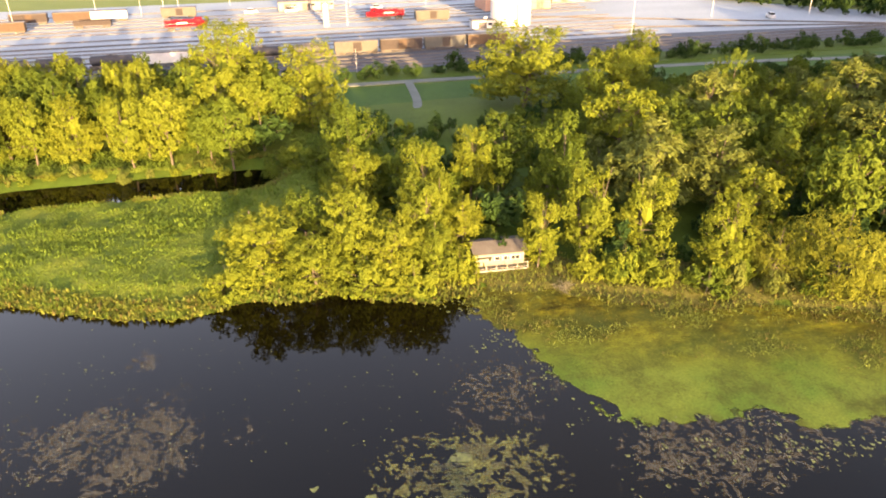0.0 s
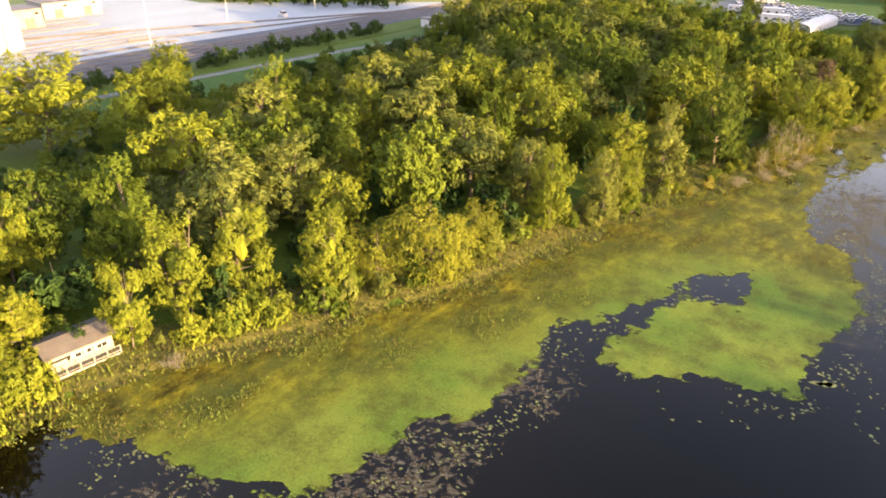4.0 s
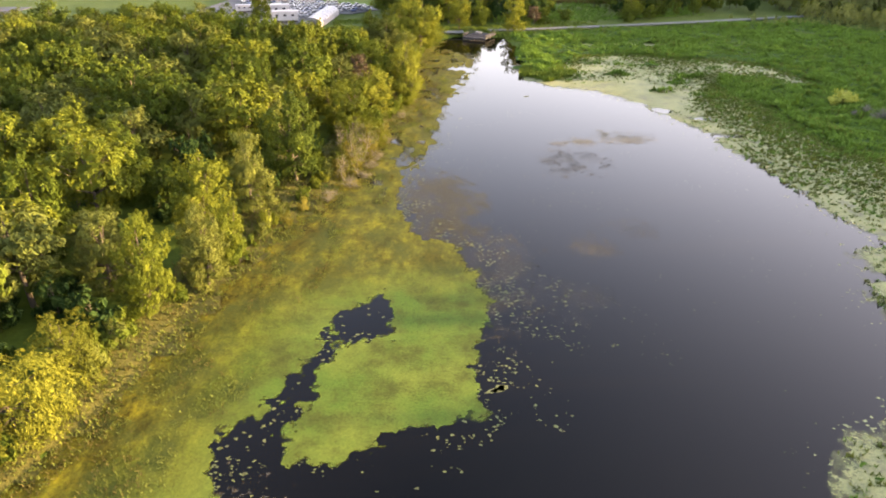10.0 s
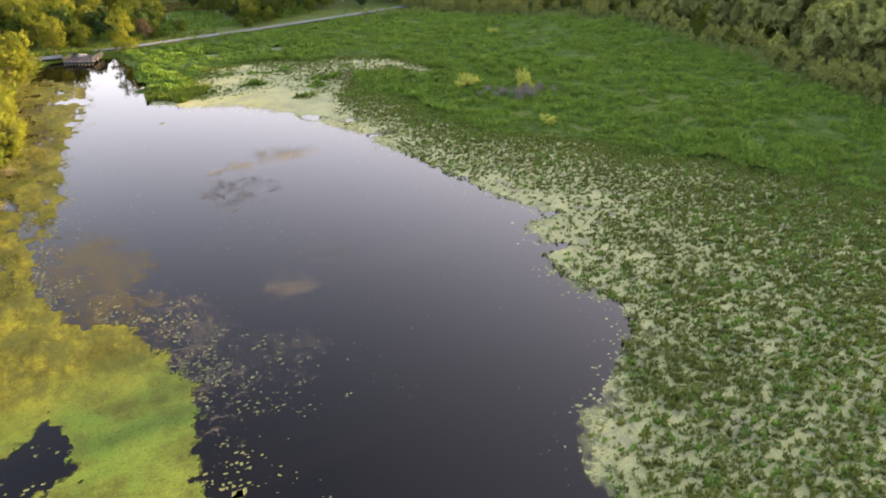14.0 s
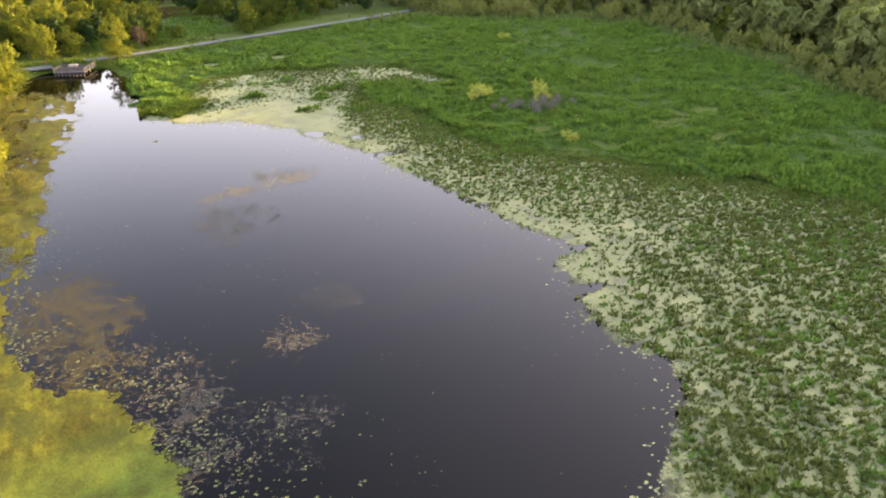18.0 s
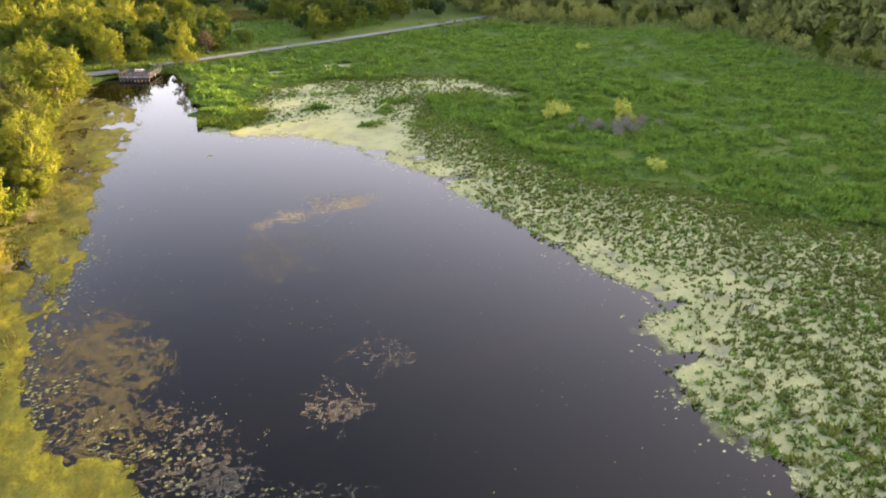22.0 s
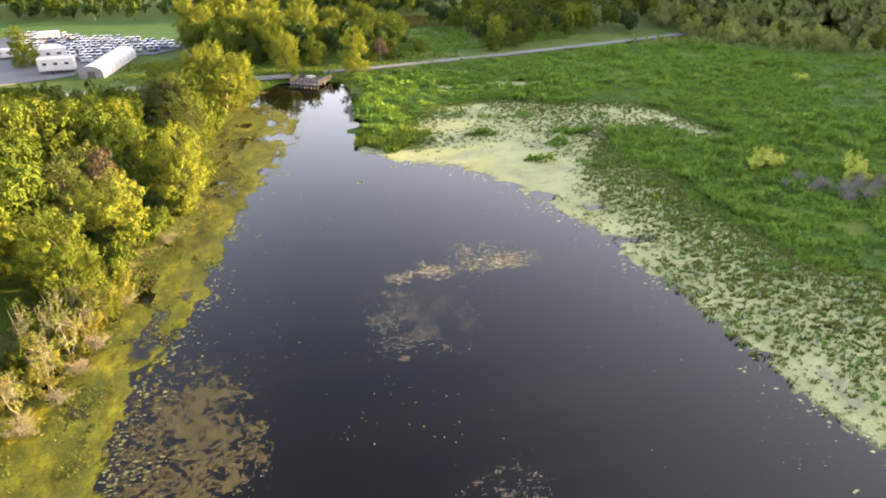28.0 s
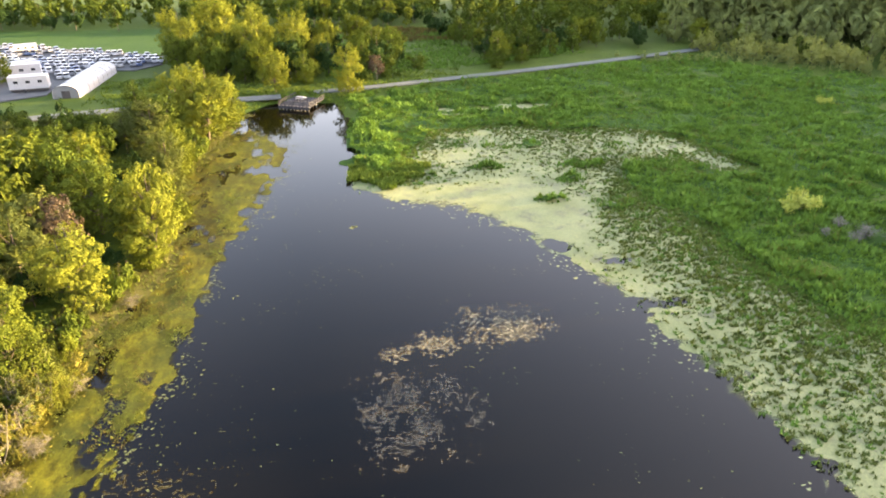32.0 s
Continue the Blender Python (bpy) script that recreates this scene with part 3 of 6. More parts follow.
# small green rafts of weed off the mat: centre, half sizes
for k, (cx, cy, rx, ry) in enumerate([(-25.5, 1.8, 2.4, 2.0), (-26.0, -12.4, 1.4, 1.5), (-24.2, -8.0, 1.2, 1.6)]):
    v, f = clipped_sheet(lambda x, y: 0.05 - ((x - cx) / rx) ** 2 - ((y - cy) / ry) ** 2 + 2.4 * rough(x, y, 1.4, 170 + k, 4), cx - 2 * rx, cx + 2 * rx, cy - 2 * ry, cy + 2 * ry, 0.2, skin)
    if len(f):
        tagged(new("weed_raft", mesh_of("weed_raft", v, f, M["scrap"], True)), "small green raft of weed adrift", "floating weed", kind="stuff")


# ---- low plants ----
rng = np.random.default_rng(7)


def scatter(n, x0, x1, y0, y1):
    return rng.uniform(x0, x1, n), rng.uniform(y0, y1, n)


def blades(name, x, y, z, size, count, lean, mat, label, category, wide=0.16):
    """Tufts of pointed leaves: size in metres, count leaves each, lean: how far they spread for their height."""
    n = len(x)
    base = np.repeat(np.stack([x, y, z], 1), count, 0)
    s = np.repeat(size, count) * rng.uniform(0.6, 1.15, n * count)
    a = rng.uniform(0, 2 * np.pi, n * count)
    out = np.stack([np.cos(a), np.sin(a), 0 * a], 1)
    side = np.stack([-np.sin(a), np.cos(a), 0 * a], 1)
    k = lean * rng.uniform(0.4, 1.3, n * count)
    up = 1 / np.sqrt(1 + k * k)
    tip = base + (out * (k * up * s)[:, None]) + np.array([0, 0, 1]) * (up * s)[:, None]
    w = (wide * s)[:, None] * side
    root = base + out * (0.25 * k * up * s)[:, None] + np.array([0, 0, 0.3]) * (up * s)[:, None]
    v = np.stack([root - w, root + w, tip, base], 1) if count > 3 else np.stack([base - w, base + w, tip], 1)
    if count > 3:
        v = v[:, [0, 3, 1, 2]]
    f = np.arange(v.shape[0] * v.shape[1]).reshape(-1, v.shape[1])
    v = v.reshape(-1, 3)
    return tagged(new(name, mesh_of(name, v, f, mat)), label, category, kind="stuff")


def pads(name, x, y, size, mat, label, category):
    """Flat floating leaves and scraps of weed: uneven six-sided pieces."""
    n = len(x)
    a = np.arange(6) * np.pi / 3 + rng.uniform(0, 6, n)[:, None]
    rad = size[:, None] * rng.uniform(0.25, 1.25, (n, 6))
    sq = rng.uniform(0.4, 1.0, n)[:, None]
    v = np.stack([x[:, None] + np.cos(a) * rad, y[:, None] + np.sin(a) * rad * sq, np.full((n, 6), 0.016)], -1).reshape(-1, 3)
    return tagged(new(name, mesh_of(name, v, np.arange(n * 6).reshape(-1, 6), mat)), label, category, kind="stuff")


# short growth that stands in the mat, thicker towards the bank
x, y = scatter(120000, -60, 12, 6, 250)
d, bank = inside(LEFT_MAT, x, y), inside(POND, x, y)
keep = (d > 1.5) & (1.6 * rough(x, y, 5, 87, 5) + 0.42 - 0.045 * bank - 0.15 * (y > 110) > rng.uniform(0, 0.9, len(x)))
x, y = x[keep], y[keep]
kind_of = 0.25 + 0.4 * rng.uniform(0, 1, len(x)) + 1.2 * rough(x, y, 5, 89, 4)
for lo, hi, mat_name, label in ((-9, 0.30, "sunny_reed", "short yellow-green growth standing in the duckweed"), (0.30, 0.60, "straw", "short brownish sedge standing in the duckweed"), (0.60, 9, "lily", "short dark green growth standing in the duckweed")):
    q = (kind_of >= lo) & (kind_of < hi)
    blades("mat_growth", x[q], y[q], 0 * x[q], rng.uniform(0.10, 0.24, q.sum()), 3, 1.4, M[mat_name], label, "water plants", 0.16)

# rougher growth where the mat meets the bank
x, y = scatter(300000, -60, 6, 8, 250)
bank = inside(POND, x, y)
keep = (inside(LEFT_MAT, x, y) > 0.3) & (bank < 14) & (2.4 * rough(x, y * 0.6, 3.5, 88, 5) + 0.62 - 0.055 * bank > rng.uniform(0, 1.0, len(x)))
x, y = x[keep], y[keep]
tone = 0.30 + 0.35 * rng.uniform(0, 1, len(x)) + 1.4 * rough(x, y * 0.7, 4.5, 90, 4)
for lo, hi, mat_name, label in ((-9, 0.22, "sunny_reed", "golden-green sedge rooted in the weed by the bank"), (0.22, 0.50, "straw", "brown sedge rooted in the weed by the bank"), (0.50, 9, "lily", "dark green plants rooted in the weed by the bank")):
    q = (tone >= lo) & (tone < hi)
    blades("bank_growth", x[q], y[q], 0 * x[q], rng.uniform(0.14, 0.38, q.sum()), 3, 1.0, M[mat_name], label, "water plants", 0.13)

# scraps of weed that drift off the mats
x, y = scatter(110000, -62, 25, 0, 250)
d = inside(LEFT_MAT, x, y)
pool = (x > -24) & (x < -6) & (y > 54) & (y < 90) & (rng.uniform(0, 1, len(x)) < 0.85)
reach = 2.2 + 5 * np.clip(1 - np.abs(y - 82) / 40, 0, 1) * (x > -8) + 3 * np.clip(1 - np.abs(x + 19) / 5, 0, 1)
keep = ~pool & (d < 0.5) & (inside(POND, x, y) > 0) & (np.exp(d / reach) * np.clip(0.5 + 2.6 * rough(x, y, 4, 81, 4), 0, 1) > rng.uniform(0.05, 1.0, len(x)))
pads("floating_weed", x[keep], y[keep], rng.uniform(0.06, 0.32, keep.sum()), M["scrap"], "scraps of yellow-green weed drifting off the mat", "floating weed")
x, y = scatter(24000, 20, 70, 0, 215)
d = inside(RIGHT_MAT, x, y)
keep = (d < 0.5) & (np.exp(d / 2.2) * np.clip(0.5 + 2.4 * rough(x, y, 5, 83, 4), 0, 1) > rng.uniform(0.08, 1.0, len(x)))
pads("floating_weed", x[keep], y[keep], rng.uniform(0.08, 0.34, keep.sum()), M["pale_scrap"], "scraps of pale weed drifting off the mat", "floating weed")
x, y = scatter(20000, -60, 65, -50, 255)
keep = (inside(POND, x, y) > 3) & (inside(RIGHT_MAT, x, y) < -2) & (inside(LEFT_MAT, x, y) < -2) & (rough(x, y, 9, 85, 4) > rng.uniform(-0.05, 0.6, len(x)))
pads("drifting_leaves", x[keep], y[keep], rng.uniform(0.05, 0.16, keep.sum()), M["scrap"], "small brownish leaves adrift on the open water", "floating leaves")
pads("weed_raft", np.array([5.0, 5.6, 6.2, 21.5, 22.1]), np.array([64.6, 64.9, 65.1, 187.6, 187.8]), np.array([0.9, 1.0, 0.8, 1.0, 0.8]), M["scrap"], "small raft of green weed adrift", "floating weed")

# dark leaf clumps standing in the pale duckweed, thicker towards the marsh
gap = 0.86
ux, uy = np.meshgrid(np.arange(34, 152, gap), np.arange(-36, 252, gap), indexing="ij")
x, y = ux.ravel() + rng.uniform(-0.5, 0.5, ux.size) * gap, uy.ravel() + rng.uniform(-0.5, 0.5, ux.size) * gap
d, rim = inside(RIGHT_MAT, x, y), -inside(MARSH, x, y)
g = 0.55 * rough(x, y, 14, 41, 5) + 1.35 * np.clip((d / (d + np.clip(rim, 0, 99) + 0.1) - 0.36) / 0.64, 0, 1) + 0.40 * np.clip((d - 2.5) / 9, 0, 1) - 0.38 * np.clip((y - 145) / 30, 0, 1) + 0.22 + 0.22 * np.clip((100 - y) / 30, 0, 1) - 0.75 * shallows(x, y)
keep = (d > 0.6) & (g + 0.7 * rough(x, y, 3.0, 43, 4) > rng.uniform(-0.32, 0.68, len(x)))
x, y, g = x[keep], y[keep], g[keep]
count = rng.poisson(np.clip(4.5 + 5 * g, 3, 8))
bulk = np.repeat(rng.uniform(0.5, 1.25, len(x)) * (1 + 0.35 * np.clip(g, 0, 1)) * (1 + 0.22 * np.clip((105 - y) / 20, 0, 1)), count)
x, y = np.repeat(x, count) + bulk * rng.normal(0, 0.21, count.sum()), np.repeat(y, count) + bulk * rng.normal(0, 0.16, count.sum())
tone = np.repeat(rng.uniform(0, 1, len(count)), count) + 0.8 * rough(x, y, 18, 47, 3)
for lo, hi, mat_name, label in ((-9, 0.62, "lily", "dark green leafy clumps standing in pale duckweed"), (0.62, 0.90, "reed", "fresh green leafy clumps standing in pale duckweed"), (0.90, 9, "sunny_reed", "yellowish leafy clumps standing in pale duckweed")):
    q = (tone >= lo) & (tone < hi)
    blades("water_plants", x[q], y[q], 0 * x[q], bulk[q] * rng.uniform(0.22, 0.52, q.sum()), 3, 1.15, M[mat_name], label, "water plants", 0.24)
bx, by = scatter(120000, 40, 160, 30, 252)
rim = -inside(MARSH, bx, by) + 5 * rough(bx, by, 9, 46, 4)
reach = np.clip(0.45 * (rim + inside(RIGHT_MAT, bx, by)), 5, 22)
q = (rim > -2) & (shallows(bx, by) < 0.5) & (1.05 - rim / reach > rng.uniform(0, 1, len(bx)))
bx, by = bx[q], by[q]
blades("marsh_fringe", bx, by, 0 * bx, rng.uniform(0.3, 0.8, len(bx)), 3, 1.1, M["lily"], "dense olive plants along the edge of the marsh", "water plants", 0.32)
q = rng.uniform(0, 1, len(bx)) < 0.25
blades("marsh_fringe", bx[q], by[q], 0 * bx[q], rng.uniform(0.4, 0.9, q.sum()), 3, 0.9, M["reed"], "green reeds scattered along the edge of the marsh", "reeds", 0.26)

# the green marsh: a low floor of growth and tufts of reed over it
def marsh_field(x, y):
    d = inside(MARSH, x, y)
    open_weed = shallows(x, y) * np.clip(0.9 + 1.2 * rough(x, y, 7, 53, 5), 0, 1.4)
    return np.minimum(d, 9) + 4 * rough(x, y, 10, 51, 5) * np.clip(1.2 - d / 9, 0, 1) - 12 * open_weed


def islands(x, y):
    """Tufted islets that stand in the weed of the shallows."""
    best = np.full(np.shape(x), -9.0)
    for cx, cy, rx, ry in ((59, 193, 3.4, 1.8), (72, 211, 5, 2.6), (29, 217, 8, 10), (46, 229, 6, 4), (60, 226, 7, 3), (66, 203, 3, 2), (51, 213, 4, 1.8), (70, 190, 5, 3.5), (84, 221, 4, 2)):
        best = np.maximum(best, 1 - ((x - cx) / rx) ** 2 - ((y - cy) / ry) ** 2)
    return np.minimum(best, 0.35) + 1.1 * rough(x, y, 5, 57, 5) - 0.10


def sward(x, y):
    return 0.40 + 0.55 * rough(x, y, 9, 61, 4) + 0.85 * rough(x, y, 3.2, 66, 2)


def any_marsh(x, y):
    return np.maximum(marsh_field(x, y), 6 * islands(x, y))


x, y = scatter(420000, 16, 224, 0, 312)
loose = any_marsh(x, y) + (9 - 4 * np.clip(2 * shallows(x, y), 0, 1)) * rng.uniform(0, 1, len(x)) ** 3 * (0.7 + rough(x, y, 5, 58, 3))
keep = (loose > 0) & (rough(x, y, 3.2, 63, 3) + 0.6 * rough(x, y, 11, 64, 3) > rng.uniform(-0.75, -0.04, len(x))) & ((x > 24 + 1.5 * rough(x, y, 5, 60)) | (y < 195)) & (rng.uniform(0, 1, len(x)) < np.clip(1.25 - (np.hypot(x - 20, y - 80) - 80) / 220, 0.35, 1))
x, y = x[keep], y[keep]
size = rng.uniform(0.55, 1.15, len(x)) * (1 + 0.7 * rough(x, y, 14, 55, 3) + 0.9 * rough(x, y, 3.2, 66, 2)) * np.clip(0.55 + any_marsh(x, y) / 8, 0.5, 1)
foot = np.where(any_marsh(x, y) > 1.6, sward(x, y) - 0.12, 0.0)
blades("marsh_reeds", x, y, foot, size, 3, 0.75, M["reed"], "dense tall green reeds of the open marsh", "reeds", 0.24)
pick = (rough(x, y, 10, 59, 4) > 0.22) & (rng.uniform(0, 1, len(x)) < 0.15)
blades("dry_sedge", x[pick], y[pick], foot[pick], size[pick] * 1.05, 4, 0.8, M["sunny_reed"], "patches of yellowish sedge among the green reeds", "sedge", 0.14)


v, f = clipped_sheet(lambda x, y: any_marsh(x, y) - 1.6, 20, 224, 0, 312, 0.9, sward)
tagged(new("marsh_undergrowth", mesh_of("marsh_undergrowth", v, f, M["marsh_floor"], True)), "low green undergrowth beneath the marsh reeds", "undergrowth", kind="stuff")

x, y = scatter(4600, 21, 42, 203, 230)
q = ((x - 30) / 7.5) ** 2 + ((y - 213) / 8) ** 2 + 2.2 * rough(x, y, 5, 62, 4)
x, y = x[q < 0.8], y[q < 0.8]
blades("golden_reeds", x, y, 0 * x, rng.uniform(0.7, 1.5, len(x)), 4, 0.6, M["meadow"], "golden reeds at the mouth of the channel", "reeds", 0.14)

# grassy growth along the wooded bank and on the near meadow point
def bank_field(x, y):
    d = -inside(POND, x, y) + 3.0 * rough(x, y, 8, 71, 5)
    return np.minimum(np.minimum(d + 2.6, 7 - d), y - 2) - 1.2 * np.clip(rough(x, y, 2, 73, 4) + 0.1, 0, 1) * np.clip(3 - d, 0, 4)


v, f = clipped_sheet(bank_field, -75, 4, 0, 262, 0.6, lambda x, y: np.maximum(land(x, y), 0) + 0.10 + 0.12 * rough(x, y, 1.5, 75))
tagged(new("bank_turf", mesh_of("bank_turf", v, f, M["turf"], True)), "golden-green turf along the wooded bank", "turf", kind="stuff")
x, y = scatter(120000, -75, 4, 2, 262)
keep = bank_field(x, y) > rng.uniform(-1.5, 1.0, len(x))
x, y = x[keep], y[keep]
blades("bank_grass", x, y, np.maximum(land(x, y), 0.0) + 0.06, rng.uniform(0.22, 0.60, len(x)), 4, 1.0, M["sunny_reed"], "yellow-green grass and sedge along the wooded bank", "grass", 0.16)
dry = (rng.uniform(0, 1, len(x)) < 0.18) & (rough(x, y, 6, 74, 3) > -0.1)
blades("bank_sedge", x[dry], y[dry], np.maximum(land(x[dry], y[dry]), 0.0), rng.uniform(0.25, 0.75, dry.sum()), 4, 0.9, M["straw"], "dry straw-coloured sedge along the wooded bank", "sedge", 0.13)


def point_field(x, y):
    d = -inside(POND, x, y)
    inlet = 1.15 + 0.9 * rough(x, y, 6, 72, 4) - ((x + 106) / 7) ** 2 - (np.clip(np.abs(y + 38) - 20, 0, None) / 8) ** 2
    return np.minimum(np.minimum(np.minimum(d + 1.2 + 2 * rough(x, y, 6, 77, 4), 6 - y), x + 150), -4 * inlet)


v, f = clipped_sheet(point_field, -150, -50, -92, 7, 0.8, lambda x, y: np.maximum(land(x, y), 0) + 0.2 + 0.45 * rough(x, y, 3.5, 79, 4))
tagged(new("meadow_turf", mesh_of("meadow_turf", v, f, M["meadow_floor"], True)), "lush green growth on the low meadow point", "turf", kind="stuff")
x, y = scatter(90000, -150, -50, -92, 7)
keep = point_field(x, y) > 0
x, y = x[keep], y[keep]
blades("meadow_grass", x, y, np.maximum(land(x, y), 0.0) + 0.12 + 0.45 * rough(x, y, 3.5, 79, 4), rng.uniform(0.28, 0.60, len(x)) * (1 + rough(x, y, 5, 78, 3)), 3, 1.0, M["meadow"], "yellow-green grass on the low meadow point", "grass", 0.26)

# golden sedge along the water's edge of the point and round the inlet
x, y = scatter(60000, -125, -50, -92, 12)
d = -inside(POND, x, y) + 2.0 * rough(x, y, 6, 77, 4)
inlet = 1.15 + 0.9 * rough(x, y, 6, 72, 4) - ((x + 106) / 7) ** 2 - (np.clip(np.abs(y + 38) - 20, 0, None) / 8) ** 2
keep = ((np.abs(d - 0.6) < 2.2) | ((np.abs(inlet + 0.15) < 0.35) & (rough(x, y, 5, 70, 3) > -0.12))) & (rng.uniform(0, 1, len(x)) < 0.9)
blades("shore_sedge", x[keep], y[keep], np.maximum(land(x[keep], y[keep]), 0.0), rng.uniform(0.4, 0.95, keep.sum()), 4, 0.8, M["sunny_reed"], "golden sedge along the water's edge", "sedge", 0.2)
dry = keep & (rng.uniform(0, 1, len(x)) < 0.3)
blades("shore_sedge", x[dry], y[dry], np.maximum(land(x[dry], y[dry]), 0.0), rng.uniform(0.4, 0.95, dry.sum()), 4, 0.8, M["straw"], "dry straw sedge along the water's edge", "sedge", 0.16)

# pale dead reeds in the wet meadow behind the boardwalk, and grass on the fields round it
x, y = scatter(26000, 20, 112, 294, 378)
keep = (rough(x, y, 16, 93, 4) + 0.25 > rng.uniform(0, 0.8, len(x))) & (y > 293 + 0.28 * (x - 27))
blades("wet_meadow_grass", x[keep], y[keep], land(x[keep], y[keep]), rng.uniform(0.5, 1.1, keep.sum()), 3, 0.8, M["reed"], "tall green grass of the wet meadow", "grass", 0.3)
keep = (rough(x * 0.5, y, 9, 95, 3) + 0.1 > rng.uniform(0, 0.5, len(x))) & (y > 348)
blades("dead_reeds", x[keep], y[keep], land(x[keep], y[keep]), rng.uniform(0.8, 1.7, keep.sum()), 4, 0.3, M["straw"], "bleached dead reeds in the wet meadow", "reeds", 0.1)

# grass on the banks at the pond's northern end
x, y = scatter(16000, -45, 62, 256, 302)
d = -inside(POND, x, y)
keep = (d > -0.4) & ((x < 24) | (y > 274 + 0.28 * (x - 27))) & (np.abs(y - 279 - (x - 27) * 0.283) > 2.2 * (x > 20)) & (rough(x, y, 7, 97, 4) + 0.35 > rng.uniform(0, 0.9, len(x)))
blades("bank_grass", x[keep], y[keep], np.maximum(land(x[keep], y[keep]), 0.0), rng.uniform(0.4, 0.9, keep.sum()), 4, 0.8, M["meadow"], "tall grass on the bank beside the boardwalk", "grass", 0.2)


# ---- trees ----
def limb(verts, faces, p, q, r1, r2, seg=6):
    d = (q - p) / max(np.linalg.norm(q - p), 1e-6)
    u = np.cross(d, [0.3, 0.9, 0.2])
    u /= np.linalg.norm(u)
    w = np.cross(d, u)
    k = len(verts)
    for c, r in ((p, r1), (q, r2)):
        for s in range(seg):
            a = 2 * np.pi * s / seg
            verts.append(c + r * (np.cos(a) * u + np.sin(a) * w))
    for s in range(seg):
        faces.append((k + s, k + (s + 1) % seg, k + seg + (s + 1) % seg, k + seg + s))


def ball():
    """A small rounded block of 24 four-sided faces, the dense heart of a leafy lobe."""
    verts, faces, at = [], [], {}
    for axis in range(3):
        for side in (-1, 1):
            for i in range(2):
                for j in range(2):
                    face = []
                    for a, b in ((i, j), (i + 1, j), (i + 1, j + 1), (i, j + 1)):
                        p = [0, 0, 0]
                        p[axis], p[(axis + 1) % 3], p[(axis + 2) % 3] = side, a - 1, b - 1
                        if tuple(p) not in at:
                            at[tuple(p)] = len(verts)
                            verts.append(np.array(p) / np.linalg.norm(p))
                        face.append(at[tuple(p)])
                    faces.append(face if side > 0 else face[::-1])
    return np.array(verts), np.array(faces)


BALL, BALL_FACES = ball()


def tree_kind(name, seed, h, w, base, lobes, leaves, leaf, mat, bark="bark", top=0.5, droop=0.0, narrow=1.0, bare=0.0, stems=1, plumes=200, skirt=False, core=True):
    """One kind of tree: meshes of its trunk with limbs, and of its crown of leafy sprays gathered in uneven lobes.
    h, w: height and width; base: where the crown begins; top: where it is widest, 0 to 1."""
    r = np.random.default_rng(seed)
    mid, half = base + (h - base) * top, w / 2
    cs, rs = [], []
    while len(cs) < lobes:
        p = r.uniform(-1, 1, 3)
        if np.linalg.norm(p) > 1:
            continue
        p *= r.uniform(0.55, 1.0) / np.linalg.norm(p)
        if skirt and len(cs) % 4 == 0:
            p[2] = r.uniform(-0.98, -0.70)
        zz = mid + p[2] * ((h - mid) if p[2] > 0 else (mid - base)) * 0.86
        if skirt and p[2] < 0:
            p[:2] *= r.uniform(0.45, 0.95) / max(np.hypot(p[0], p[1]), 0.05)
        fat = 0.78 * narrow if p[2] > 0 else 0.8
        cs.append([p[0] * half * fat, p[1] * half * fat, zz])
        rs.append(w * r.uniform(0.085, 0.175))
    cs, rs = np.array(cs), np.array(rs)
    verts, faces = [], []
    foot = np.array([0, 0, -0.4])
    for s in range(stems):
        lean = r.uniform(-0.06, 0.06, 2) * h * (1 + 1.5 * (stems > 1))
        knee = np.array([lean[0] * 0.4, lean[1] * 0.4, base + 0.15 * (h - base)])
        peak = np.array([lean[0], lean[1], h * 0.86])
        tr = (0.012 if bare else 0.016) * h / math.sqrt(stems)
        limb(verts, faces, foot + r.normal(0, 0.25, 3) * (stems > 1) * [1, 1, 0], knee, tr, tr * 0.75, 8)
        limb(verts, faces, knee, peak, tr * 0.75, tr * 0.15, 8)
        for c, q in list(zip(cs, rs))[s::stems]:
            t = np.clip((c[2] - base) / (h - base) * 0.75 - 0.1, 0, 0.9)
            start = knee + (peak - knee) * t
            limb(verts, faces, start, c, tr * 0.35 * (1 - 0.5 * t), 0.02, 5)
            if bare:
                for _ in range(9):
                    t2 = r.uniform(0.3, 0.9)
                    limb(verts, faces, c * t2 + start * (1 - t2), c * t2 + start * (1 - t2) + r.normal(0, 0.9, 3) * q + [0, 0, 0.5 * q], 0.025, 0.006, 4)
    trunk = mesh_of("trunk", np.array(verts), np.array(faces), M[bark], True)
    def clear_of_lobes(q, most):
        deep = np.zeros(len(q))
        for cc, rad in zip(cs, rs):
            deep = np.maximum(deep, 1 - np.linalg.norm(q - cc, axis=1) / rad)
        return deep < most

    def toward(count):
        d = r.normal(size=(count, 3))
        d[:, 2] = d[:, 2] * 0.95 + 0.18
        return d / np.linalg.norm(d, axis=1)[:, None]

    def unit(q):
        return q / (np.linalg.norm(q, axis=-1, keepdims=True) + 1e-6)

    def crown_out(q):
        return unit((q - np.array([0, 0, 0.6 * mid])) / np.array([half, half, 0.5 * h]))

    # leaves that lap over the lobes like shingles, tips up and out
    count = int(leaves * 1.5)
    pick = r.choice(lobes, count, p=rs**2 / (rs**2).sum())
    d = toward(count)
    c = cs[pick] + d * (rs[pick] * r.uniform(0.62, 0.90, count))[:, None]
    keep = clear_of_lobes(c, r.uniform(0.34, 0.46, count))
    c, d = c[keep][: int(leaves * 0.30)], d[keep][: int(leaves * 0.30)]
    n = len(c)
